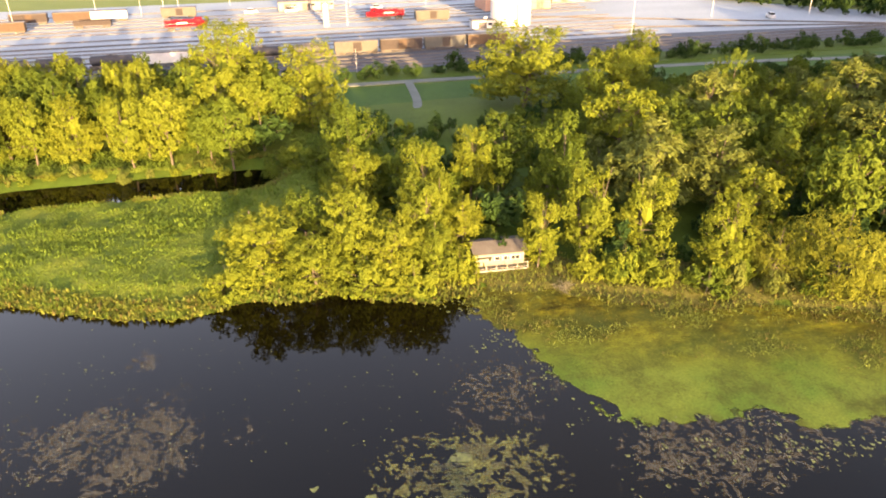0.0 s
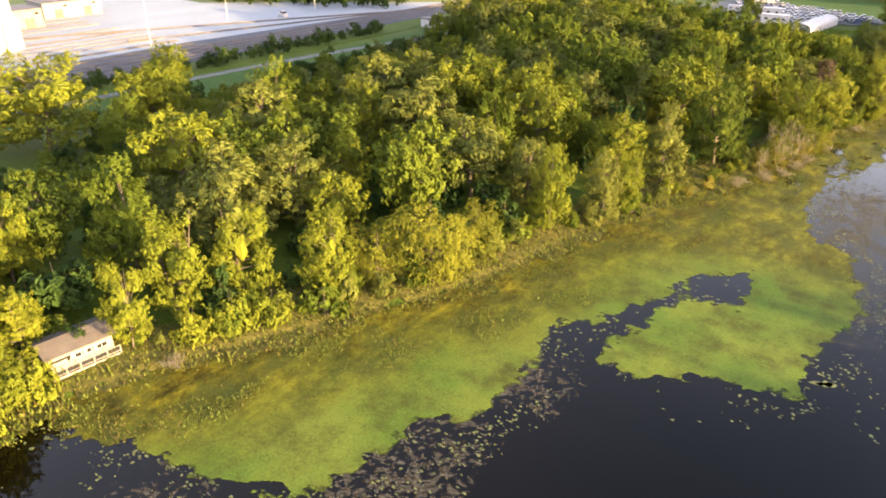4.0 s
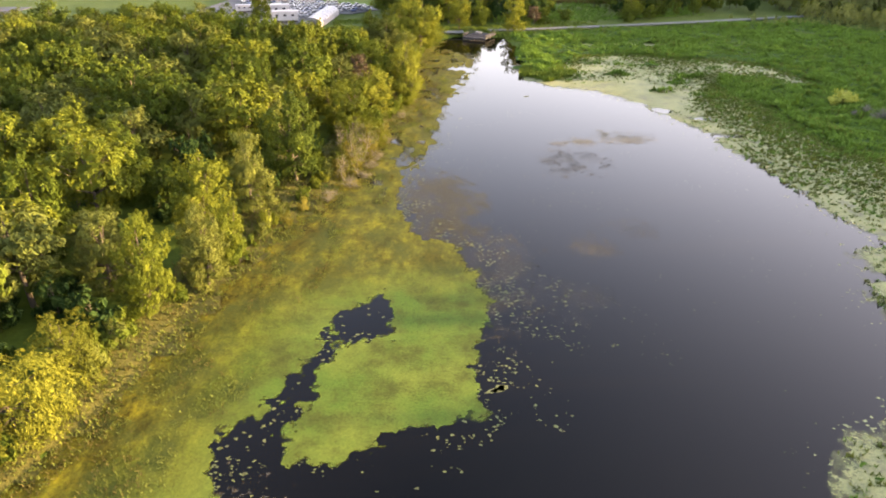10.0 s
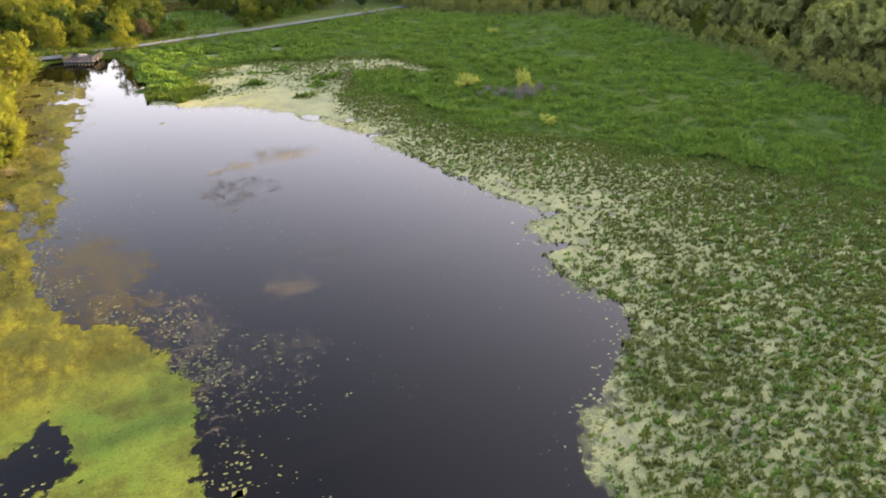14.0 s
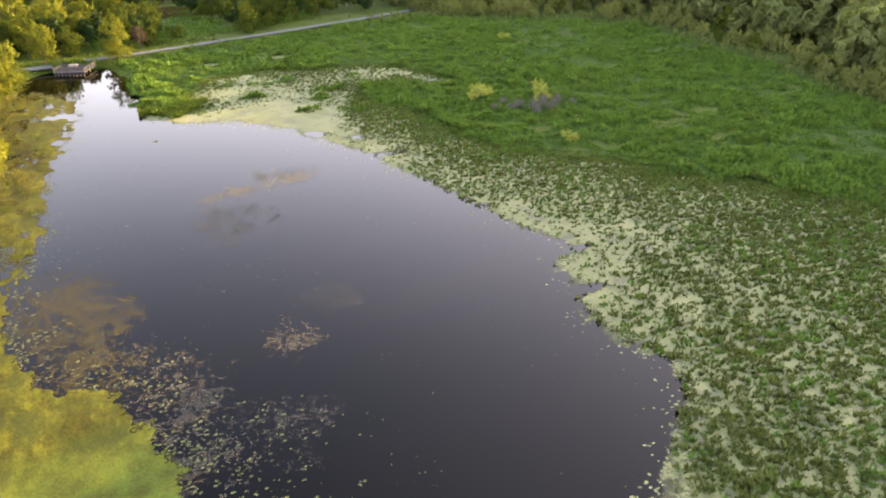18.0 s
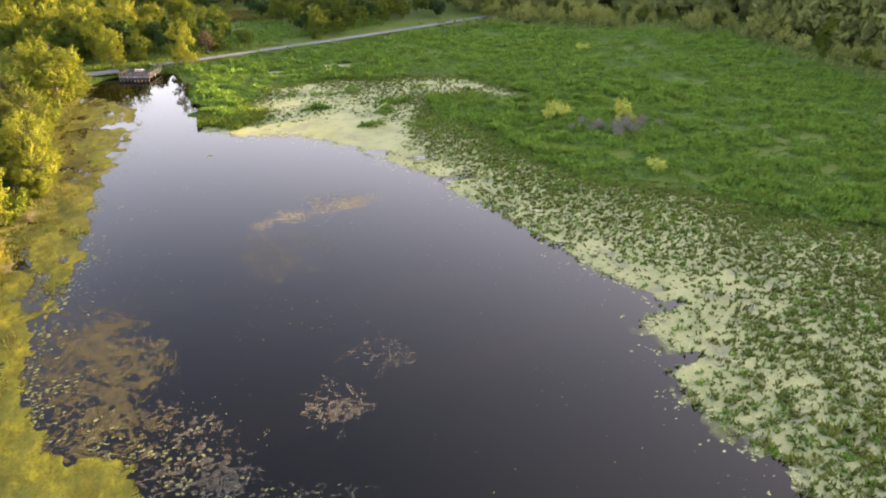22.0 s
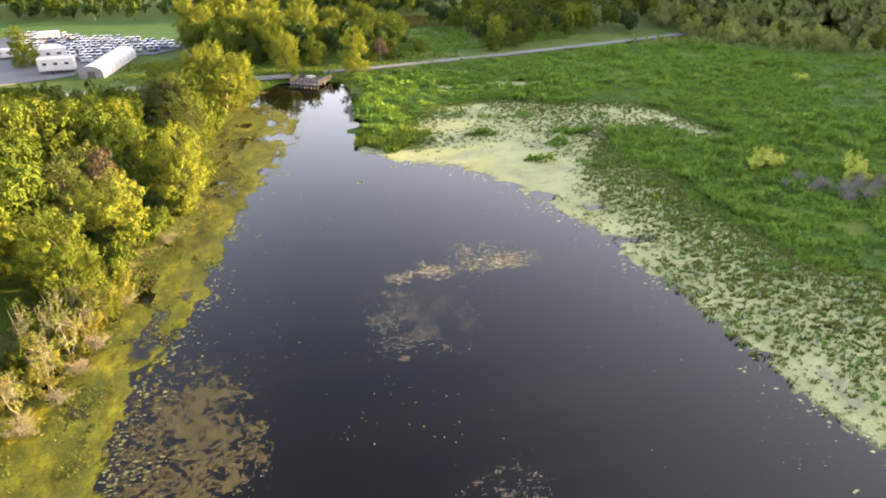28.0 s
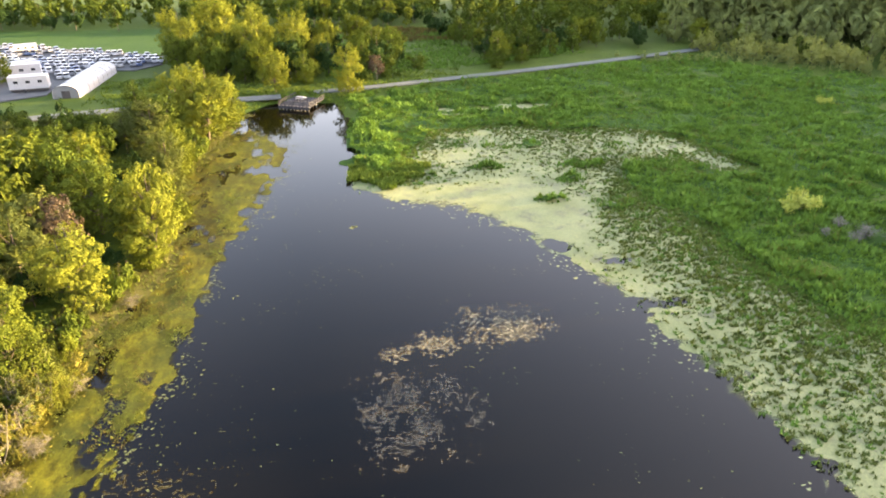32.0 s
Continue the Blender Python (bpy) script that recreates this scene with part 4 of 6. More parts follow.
    lap_nrm = d * 0.85 + crown_out(c) * 0.45 + r.normal(size=(n, 3)) * 0.20
    lap_ax = d * 0.45 + np.array([0, 0, 0.8 - 1.9 * droop]) + r.normal(size=(n, 3)) * 0.4
    lap = c
    # short plumes that stand out of the lobes
    plumes = int(plumes * 1.7)
    per = max(5, int(leaves * 0.9) // plumes)
    pick = r.choice(lobes, plumes, p=rs**2 / (rs**2).sum())
    d = toward(plumes)
    tc = cs[pick] + d * (rs[pick] * r.uniform(0.80, 1.12, plumes))[:, None]
    keep = clear_of_lobes(tc, r.uniform(0.12, 0.25, plumes))
    tc, d = tc[keep], d[keep]
    n = len(tc)
    grow = unit(d * 0.45 + crown_out(tc) * 0.45 + np.array([0, 0, 0.85 - 2.0 * droop]) + r.normal(size=(n, 3)) * 0.25)
    size = (0.16 + w * 0.026) * r.uniform(0.65, 1.45, n)
    u = unit(np.cross(grow, [0.31, 0.83, 0.46]))
    q = np.cross(grow, u)
    a = r.uniform(0, 2 * np.pi, (n, per, 1))
    s = r.uniform(0, 1, (n, per, 1)) ** 0.8
    ring = u[:, None] * np.cos(a) + q[:, None] * np.sin(a)
    swell = np.sin(np.pi * (0.18 + 0.82 * s) ** 0.8) ** 0.7 * r.uniform(0.75, 1.1, (n, per, 1))
    c = (tc[:, None] + grow[:, None] * (s - 0.3) * (3.1 * size)[:, None, None] + ring * swell * (0.72 * size)[:, None, None]).reshape(-1, 3)
    nrm = (ring * (0.6 - 0.3 * s) + grow[:, None] * (0.1 + 0.3 * s) + d[:, None] * 0.5 + crown_out(tc)[:, None] * 0.4).reshape(-1, 3) + r.normal(size=(n * per, 3)) * 0.2
    ax = (grow[:, None] * 1.0 + ring * 0.45).reshape(-1, 3) + r.normal(size=(n * per, 3)) * 0.2
    c, nrm, ax = np.concatenate([lap, c]), np.concatenate([lap_nrm, nrm]), np.concatenate([lap_ax, ax])
    n = len(c)
    nrm /= np.linalg.norm(nrm, axis=1)[:, None]
    ax -= nrm * (ax * nrm).sum(1)[:, None]
    ax /= np.linalg.norm(ax, axis=1)[:, None]
    sd = np.cross(nrm, ax)
    L = leaf * r.uniform(0.6, 1.35, n)[:, None]
    L[: len(lap)] *= 1.2
    L[len(lap):] *= 1.2
    W = L * r.uniform(0.34, 0.56, n)[:, None] * (1 - 0.35 * droop)
    fold = nrm * L * 0.14
    v = np.stack([c - ax * L * 0.5, c + sd * W * 0.5 + fold, c + ax * L * 0.6, c - sd * W * 0.5 + fold], 1).reshape(-1, 3)
    v[:, 2] = np.maximum(v[:, 2], 0.15)
    f = np.arange(len(v)).reshape(-1, 4)
    if core and not bare:
        hull_v, hull_f = [v], [f]
        k = len(v)
        for cc, q in [(np.array([0, 0, mid]), w * 0.12)]:
            tall = 0.14 * (h - base) / q
            sv = BALL * (q * np.clip(1 + 0.22 * r.normal(size=(len(BALL), 1)), 0.6, 1.15)) * [1, 1, tall] + cc
            sv[:, 2] = np.maximum(sv[:, 2], 0.2)
            hull_v.append(sv), hull_f.append(BALL_FACES + k)
            k += len(BALL)
        v, f = np.concatenate(hull_v), np.concatenate(hull_f)
    crown = mesh_of("crown", v, f, M[mat])
    return name, trunk, crown


def plant(kind, x, y, size, turn, label, group, category="tree", flat=1.0, sink=0.0):
    name, trunk, crown = kind
    z = float(land(np.array([x]), np.array([y]))[0])
    root = thing(name, Matrix.Translation((x, y, max(z, -0.1) - sink)) @ pose(0, 0, 0, 0, 0, turn) @ Matrix.Diagonal((size, size, size * flat, 1)), label, category, group)
    for part_name, me in (("trunk", trunk), ("crown", crown)):
        ob = new(part_name, me)
        ob.parent = root
    return root


KIND = {
    "maple": [tree_kind("maple_tree", s, 15, 11, 0.6, 44, 12500, 0.35, "maple", top=0.46, plumes=240, skirt=True) for s in (1, 2, 3)],
    "cottonwood": [tree_kind("cottonwood_tree", s, 17, 10.5, 0.6, 46, 12500, 0.35, "cottonwood", top=0.48, plumes=240, skirt=True) for s in (4, 5, 6)],
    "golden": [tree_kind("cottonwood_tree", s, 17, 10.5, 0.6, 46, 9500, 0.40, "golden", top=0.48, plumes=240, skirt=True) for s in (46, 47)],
    "olive": [tree_kind("poplar_tree", s, 16, 8.5, 0.6, 42, 11000, 0.31, "olive", top=0.46, plumes=240, skirt=True) for s in (7, 8)],
    "willow": [tree_kind("willow_tree", s, 8.5, 9, 0.3, 34, 9500, 0.26, "willow", top=0.42, droop=0.8, plumes=240, skirt=True) for s in (9, 10)],
    "slim": [tree_kind("boxelder_tree", s, 11, 5.6, 0.8, 28, 6500, 0.26, "cottonwood", "bark", top=0.42, stems=2, plumes=220, skirt=True) for s in (11, 12)],
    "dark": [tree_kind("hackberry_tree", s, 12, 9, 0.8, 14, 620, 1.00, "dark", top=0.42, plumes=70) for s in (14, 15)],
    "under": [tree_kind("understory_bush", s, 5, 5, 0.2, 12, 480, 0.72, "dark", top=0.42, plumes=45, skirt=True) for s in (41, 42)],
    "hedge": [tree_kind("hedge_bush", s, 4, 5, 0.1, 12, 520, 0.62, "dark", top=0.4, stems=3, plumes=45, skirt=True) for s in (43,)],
    "wood_maple": [tree_kind("maple_tree", s, 15, 11, 1.0, 34, 4300, 0.58, "maple", top=0.5, plumes=120) for s in (30, 31, 32)],
    "wood_cottonwood": [tree_kind("cottonwood_tree", s, 17, 10.5, 1.5, 36, 4300, 0.57, "cottonwood", top=0.52, plumes=120) for s in (33, 34)],
    "wood_olive": [tree_kind("poplar_tree", s, 16, 8.5, 1.2, 32, 3500, 0.52, "olive", top=0.5, plumes=100) for s in (35,)],
    "shrub": [tree_kind("shrub", s, 4.5, 5, 0.1, 14, 1400, 0.36, "cottonwood", top=0.35, stems=3, plumes=75, skirt=True) for s in (16, 17)],
    "green_shrub": [tree_kind("leafy_shrub", s, 4, 5, 0.1, 12, 800, 0.50, "maple", top=0.35, stems=3, plumes=52, skirt=True) for s in (18, 19)],
    "olive_shrub": [tree_kind("dogwood_shrub", s, 4.5, 4.6, 0.1, 14, 1400, 0.34, "olive", top=0.38, stems=3, plumes=75, skirt=True) for s in (36, 37)],
    "gold_shrub": [tree_kind("golden_shrub", s, 4.5, 4.6, 0.1, 16, 1300, 0.30, "gold_leaf", "pale_bark", top=0.42, stems=4, plumes=75, skirt=True) for s in (44, 45)],
    "pale_bush": [tree_kind("willow_bush", s, 4.5, 5, 0.1, 14, 1300, 0.40, "pale_bush", top=0.4, stems=3, plumes=100, skirt=True) for s in (38, 39)],
    "brush": [tree_kind("dead_brush", s, 4, 5, 0.1, 34, 90, 0.25, "olive", "twigs", bare=1, stems=6, plumes=10) for s in (40,)],
    "bank_brush": [tree_kind("dead_brush", s, 4, 5, 0.1, 30, 120, 0.25, "gold_leaf", "pale_bark", bare=1, stems=6, plumes=14) for s in (50,)],
    "rust": [tree_kind("browning_tree", s, 9, 5, 1.0, 16, 1500, 0.40, "rust", "pale_bark", bare=1, stems=2, plumes=120) for s in (20,)],
    "snag": [tree_kind("bare_snag", s, 8, 3.4, 1.0, 14, 160, 0.24, "olive", "pale_bark", bare=1, stems=2, plumes=25) for s in (21, 22)],
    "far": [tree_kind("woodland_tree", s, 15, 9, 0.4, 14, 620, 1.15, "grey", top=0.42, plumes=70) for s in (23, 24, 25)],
    "far_green": [tree_kind("woodland_tree", s, 15, 10, 0.4, 14, 620, 1.15, "maple", top=0.42, plumes=70) for s in (26, 27)],
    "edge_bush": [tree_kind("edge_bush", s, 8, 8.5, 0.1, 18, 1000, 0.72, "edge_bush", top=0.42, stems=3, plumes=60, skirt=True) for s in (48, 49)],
    "far_gold": [tree_kind("woodland_tree", s, 15, 10, 0.4, 14, 620, 1.15, "cottonwood", top=0.42, plumes=70) for s in (28,)],
}
LABEL = {
    "maple": "broad green maple with a dense uneven crown", "cottonwood": "tall yellow-green cottonwood with a full crown",
    "golden": "tall cottonwood with evening sunlight put into its golden-yellow leaf colour",
    "olive": "tall poplar with dull olive foliage", "willow": "low rounded willow with drooping golden foliage",
    "under": "bush under the wood with shade put into its dark leaf colour", "hedge": "dark green bush beside the tracks",
    "slim": "slender light green tree with pale stems at the bank", "dark": "tree of the wood with shade put into its dark green leaves",
    "shrub": "yellow-green leafy shrub with many stems", "olive_shrub": "dull olive shrub among the bank trees", "pale_bush": "pale yellow-green willow bush", "brush": "grey tangle of dead brush",
    "green_shrub": "low green shrub with dense leaves", "gold_shrub": "golden-brown willow shrub with pale stems", "rust": "browning half-bare tree at the bank",
    "snag": "bare pale dead tree leaning at the bank", "far": "grey-green tree of the distant wood edge",
    "far_green": "green tree of the distant wood edge", "edge_bush": "rounded pale olive bush at the wood edge", "far_gold": "sunlit yellow-green tree of the distant wood",
}
for k in ("maple", "cottonwood", "olive"):
    LABEL["wood_" + k] = LABEL[k] + " in the wood"
taken = []


def put(kind, x, y, height, group, width=0.0, label=""):
    """Plants a tree of the given height in metres."""
    which = KIND[kind][len(taken) % len(KIND[kind])]
    full = {"maple": 15, "cottonwood": 17, "golden": 17, "olive": 16, "willow": 8.5, "slim": 11, "dark": 12, "under": 5, "hedge": 4, "shrub": 4.5, "olive_shrub": 4.5, "gold_shrub": 4.5, "pale_bush": 4.5, "brush": 4, "bank_brush": 4, "green_shrub": 4,
            "rust": 9, "snag": 8, "edge_bush": 8}.get(kind.replace("wood_", ""), 15)
    span = {"maple": 11, "cottonwood": 10.5, "golden": 10.5, "olive": 8.5, "willow": 9, "slim": 5.6, "dark": 9, "under": 5, "hedge": 5, "shrub": 5, "olive_shrub": 4.6, "gold_shrub": 4.6, "pale_bush": 5, "brush": 5, "bank_brush": 5, "green_shrub": 5, "rust": 5,
            "snag": 3.4, "far": 9, "edge_bush": 8.5}.get(kind.replace("wood_", ""), 10)
    k = width / span if width else height / full
    taken.append((x, y, k * span / 2))
    return plant(which, x, y, k, rng.uniform(0, 360), label or LABEL[kind], group, "shrub" if "shrub" in kind or kind in ("pale_bush", "under", "hedge", "edge_bush") else "dead brush" if "brush" in kind else "tree", (height / full) / k)


# trees that stand out, row by row: kind, x, y, height, width
BANK = "trees along the west bank"
for k, x, y, h, w in [
        ("cottonwood", -66, -16, 11.7, 10), ("shrub", -62.5, -20, 5.4, 6), ("maple", -72, -9, 9.5, 9), ("cottonwood", -61.5, -9, 9.7, 7.5), ("cottonwood", -65, -3.5, 13.1, 8.5), ("shrub", -59, -3, 6.0, 6.5),
        ("cottonwood", -60.5, 1, 11.0, 7.5), ("shrub", -57, 3.5, 5.4, 5.5), ("cottonwood", -64, 6, 13.1, 7.5), ("cottonwood", -59, 7, 9.7, 6), ("slim", -70, 10, 12.5, 5),
        ("slim", -58.8, 21.3, 11.7, 4.5), ("shrub", -58.6, 10.2, 6.0, 4.5), ("cottonwood", -66, 12.5, 9.0, 6), ("slim", -59.5, 28.5, 15.2, 7), ("shrub", -54.5, 26.5, 4.8, 4.5), ("dark", -72, 20, 8, 8), ("slim", -57.5, 36.5, 13.8, 6.5), ("shrub", -51, 35, 5.4, 5),
        ("cottonwood", -49.5, 44, 13.1, 7), ("green_shrub", -46.5, 40, 4.8, 5), ("willow", -42.5, 56, 13.1, 11), ("shrub", -53, 31, 6.0, 5), ("willow", -47, 50, 9.0, 7), ("willow", -41.5, 65, 8.3, 7),
        ("olive", -45, 84, 12.0, 8), ("green_shrub", -39, 72, 3.7, 5), ("cottonwood", -37.5, 101, 15.0, 8.5), ("slim", -32, 94, 10.5, 5), ("cottonwood", -37.5, 79, 14.5, 6.5), ("olive", -33, 87, 13, 6),
        ("olive", -32, 109.5, 14.8, 7), ("maple", -27.5, 124, 16.8, 11.5), ("snag", -21, 136.5, 9, 3), ("snag", -18.5, 141, 8.5, 2.8), ("snag", -19.5, 139, 7, 2.4), ("snag", -17.5, 144.5, 7, 2.6),
        ("slim", -24.5, 156, 11.5, 7), ("cottonwood", -20, 149.5, 13.5, 9), ("willow", -16, 147, 6, 7), ("snag", -18, 133.5, 7, 3),
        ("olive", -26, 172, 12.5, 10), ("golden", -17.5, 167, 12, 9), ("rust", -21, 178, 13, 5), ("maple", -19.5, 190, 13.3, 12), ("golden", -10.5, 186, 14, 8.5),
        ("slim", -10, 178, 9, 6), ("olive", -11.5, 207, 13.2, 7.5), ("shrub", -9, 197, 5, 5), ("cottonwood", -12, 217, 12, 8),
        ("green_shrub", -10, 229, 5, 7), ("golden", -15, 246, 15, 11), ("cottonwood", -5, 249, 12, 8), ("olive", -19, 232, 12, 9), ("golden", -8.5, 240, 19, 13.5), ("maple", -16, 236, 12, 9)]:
    put(k, x, y, h, BANK, w * 1.2)
for k, x, y, h, w in [
        ("cottonwood", -73, 8, 14.5, 8.5), ("maple", -74, 31, 16, 12), ("olive", -68.5, 54.5, 15.5, 14.5), ("cottonwood", -84, 19, 13, 8), ("cottonwood", -81, -2, 14, 10.5),
        ("maple", -92, 1, 16.5, 12), ("cottonwood", -82, 84, 15.5, 11), ("maple", -101, 79, 17, 14), ("cottonwood", -140, 79, 17, 14),
        ("cottonwood", -134, 47, 20, 25), ("cottonwood", -128, 68, 17, 18), ("maple", -120, 56, 12, 12), ("maple", -60, 95, 15, 11), ("maple", -54, 114, 14.5, 10), ("dark", -44, 119, 13, 9),
        ("dark", -50, 146, 12, 10), ("maple", -38, 151, 16.5, 11), ("olive", -47, 131, 16, 10), ("cottonwood", -65, 122, 16, 11),
        ("maple", -31, 214, 12, 11), ("maple", -40, 224, 9.5, 9), ("maple", -26, 251, 11, 8.5), ("maple", -31, 201, 13, 10)]:
    put(k, x, y, h, "trees of the west wood", w)
for k, x, y, h, w in [
        ("cottonwood", -142, -20, 24, 22), ("cottonwood", -132, -3, 19, 16), ("cottonwood", -126, -62, 15, 13), ("cottonwood", -122, -49, 14, 11),
        ("cottonwood", -120, -36, 11.5, 11), ("cottonwood", -150, -62, 17, 15), ("dark", -118, -14, 10, 11), ("dark", -112, 0, 9, 9), ("dark", -120, 8, 9, 9)]:
    put(k, x, y, h, "trees beyond the inlet", w)
for k, x, y, h, w in [
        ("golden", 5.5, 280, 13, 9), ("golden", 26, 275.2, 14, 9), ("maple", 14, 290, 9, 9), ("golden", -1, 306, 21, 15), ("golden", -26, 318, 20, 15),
        ("rust", 35, 290, 8, 5.5), ("green_shrub", 49, 303, 5, 7), ("green_shrub", 31, 291, 6, 7), ("maple", 77, 307, 10, 9.5), ("maple", 90, 314, 11, 10), ("maple", 85, 305, 6, 6), ("green_shrub", 76, 299, 4, 6), ("cottonwood", -76, 303, 14, 9.5),
        ("maple", 6, 300, 12, 10), ("cottonwood", -16, 300, 12, 9), ("golden", 11, 312, 18, 13), ("golden", -14, 328, 23, 16), ("willow", 17, 306, 13, 11), ("maple", -4, 294, 11, 9), ("green_shrub", 40, 294, 5.5, 7)]:
    put(k, x, y, h, "trees round the boardwalk", w)
put("pale_bush", 102, 180, 5.6, "bushes of the marsh", 7, "rounded yellow-green willow bush standing in the marsh")
put("pale_bush", 115, 171, 5.4, "bushes of the marsh", 5.6, "small yellow-green willow bush standing in the marsh")
put("pale_bush", 153, 244, 3.6, "bushes of the marsh", 5, "pale green bush far out in the marsh")
put("pale_bush", 101, 142, 2.4, "bushes of the marsh", 4.5, "low yellow-green bush in the marsh")
for x, y in ((-74, 12), (-88, 36), (-96, 56), (-60, 72), (-66, 64), (-70, 78), (-95, 22), (-104, 40)):
    put("green_shrub", x, y, 5.5, "undergrowth of the west wood", 7.5)

# scrub and low branches along the foot of the bank trees
FEET = [(-57, 21), (-53, 27), (-50, 35), (-46, 42), (-42, 50), (-39.5, 57), (-38, 68), (-36.5, 79), (-30, 89), (-26.5, 102), (-23, 116), (-20.5, 128), (-18.5, 138), (-15.5, 150), (-13, 165), (-8.5, 178), (-9.5, 195), (-11, 215), (-9, 232), (-5, 248)]
for (ax, ay), (bx, by) in zip(FEET[:-1], FEET[1:]):
    steps = max(1, round(math.hypot(bx - ax, by - ay) / 2.6))
    for k in range(steps):
        u = (k + rng.uniform(0, 1)) / steps
        tall = float(rng.uniform(1.6, 4.8)) * (1.25 if by > 140 else 1.0)
        put(("green_shrub", "olive_shrub", "green_shrub", "olive_shrub", "shrub")[int(rng.integers(5))], ax + (bx - ax) * u - 1.6 + rng.uniform(-1.6, 0.8), ay + (by - ay) * u, tall,
            "scrub along the west bank", tall * float(rng.uniform(0.75, 1.2)), "low scrub of mixed greens at the foot of the bank trees")
for x, y, h in ((106, 168, 3.0), (109, 165, 3.3), (112, 166.5, 2.8), (115, 165, 2.6), (118, 168, 2.4), (104, 172, 2.6), (103, 167, 2.4), (107, 162, 2.6), (111, 162, 2.8), (114, 169, 2.6), (120, 164, 2.2), (100, 170, 2.0)):
    put("brush", x, y, h, "dead brush in the marsh", h * 1.7, "grey tangle of dead brush standing in the marsh")
put("bank_brush", -52.5, 22.5, 1.6, "dead brush on the bank", 4.5, "reddish-brown pile of dead branches on the bank")
put("bank_brush", -15.5, 128, 1.6, "dead brush on the bank", 5, "fallen bare branches at the water's edge")
put("bank_brush", -10.5, 167, 1.8, "dead brush on the bank", 4.5, "fallen bare branches at the water's edge")
for y in np.arange(-66, -8, 4.4):
    put(("shrub", "olive_shrub", "green_shrub")[int(rng.integers(3))], -115.5 + 0.15 * (y + 66) + rng.uniform(-1.5, 1.5), float(y), float(rng.uniform(1.5, 3.6)), "scrub beyond the inlet", 0, "low scrub on the far side of the inlet")
for x, y in ((-104, -6), (-100, -3), (-107, -2), (-98, 3), (-110, -8)):
    put("green_shrub", x, y, float(rng.uniform(4, 6)), "scrub beyond the inlet", 7, "dark green scrub at the end of the inlet")
for x, y, h in ((-16.5, 136.5, 5.5), (-15.8, 140.5, 4.5), (-17.2, 131, 5), (-14.8, 145, 4.2), (-19.5, 126.5, 4.5)):
    put("snag", x, y, h * 1.35, "bare shrubs on the west bank", 4.8, "bare golden-brown shrub leaning over the weed")
for x, y, h in ((-18.5, 134, 5.5), (-16.5, 138.5, 5.0), (-15.5, 143, 4.6), (-18, 130, 4.2), (-14.5, 147, 4.0), (-20.5, 127.5, 4.4), (-13.5, 151.5, 3.6), (-17.5, 146, 5.2), (-24.5, 112.5, 3.0), (-26, 107, 2.6)):
    put("gold_shrub", x, y, h, "golden shrubs on the west bank", h * 0.85)
for x, y in ((-17.5, 123), (-14.0, 138), (-20.5, 117), (-12.8, 148)):
    put("bank_brush", x, y, 2.4, "dead brush on the bank", 5.5, "fallen bare branches at the water's edge")
put("bank_brush", -14.6, 133, 2.2, "dead brush on the bank", 5, "fallen bare branches at the water's edge")



def fill(outline, gap, kinds, heights, group, tries, edge=0.0):
    """Fills an outline with trees that keep apart from those that already stand."""
    xs, ys = [p[0] for p in outline], [p[1] for p in outline]
    X, Y = rng.uniform(min(xs), max(xs), tries), rng.uniform(min(ys), max(ys), tries)
    ok = inside(outline, X, Y) > edge
    made = 0
    for x, y in zip(X[ok], Y[ok]):
        if all((x - a) ** 2 + (y - b) ** 2 > (gap + 0.55 * c) ** 2 for a, b, c in taken):
            put(kinds[int(rng.integers(len(kinds)))], float(x), float(y), tall := float(rng.uniform(*heights)), group, tall * 0.88 if kinds[0] == "wood_maple" else 0.0)
            made += 1
    return made
WEST_WOOD = [(-64, 2), (-60, 22), (-52, 40), (-46, 54), (-42, 70), (-40, 84), (-35, 103), (-27, 131), (-23, 152), (-18, 168), (-14, 180),
             (-17, 205), (-18, 225), (-13, 248), (-45, 256), (-80, 254), (-120, 248), (-148, 205), (-150, 115), (-138, 62), (-122, 30), (-118, 5), (-95, -4)]
TALL = [(-68, 2), (-66, 25), (-60, 45), (-54, 60), (-50, 88), (-42, 110), (-36, 130), (-98, 130), (-100, 72), (-98, 52), (-93, 42), (-88, 8)]
TALL_NORTH = [(-36, 130), (-30, 160), (-24, 190), (-25, 205), (-70, 208), (-94, 204), (-98, 130)]
MID = [(-98, 52), (-108, 52), (-118, 72), (-118, 118), (-114, 196), (-94, 204), (-98, 130), (-100, 72)]
MIX = ["wood_maple", "wood_cottonwood", "wood_maple", "wood_olive", "wood_maple", "wood_olive", "wood_cottonwood"]
fill(TALL_NORTH, 3.8, MIX, (12, 19), "trees of the west wood", 1800)
fill(TALL, 4.3, MIX, (9, 18), "trees of the west wood", 2400)
fill(MID, 3.0, MIX, (6.5, 10.5), "low trees at the back of the west wood", 900)
BACK = [(-25, 206), (-25, 240), (-58, 248), (-64, 236), (-70, 208)]
fill(BACK, 2.6, ["wood_maple", "wood_olive", "wood_maple"], (6, 9.5), "trees at the back of the west wood", 300)
FAR_BACK = [(-70, 210), (-66, 240), (-78, 256), (-118, 250), (-148, 214), (-140, 178), (-118, 182), (-112, 198), (-94, 206)]
fill(FAR_BACK, 3.0, MIX, (11, 16.5), "trees at the back of the west wood", 900)
LOW = [(-118, 182), (-118, 118), (-118, 66), (-130, 66), (-138, 118), (-140, 178)]
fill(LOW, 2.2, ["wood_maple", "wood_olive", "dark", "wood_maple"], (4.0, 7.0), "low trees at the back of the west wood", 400)
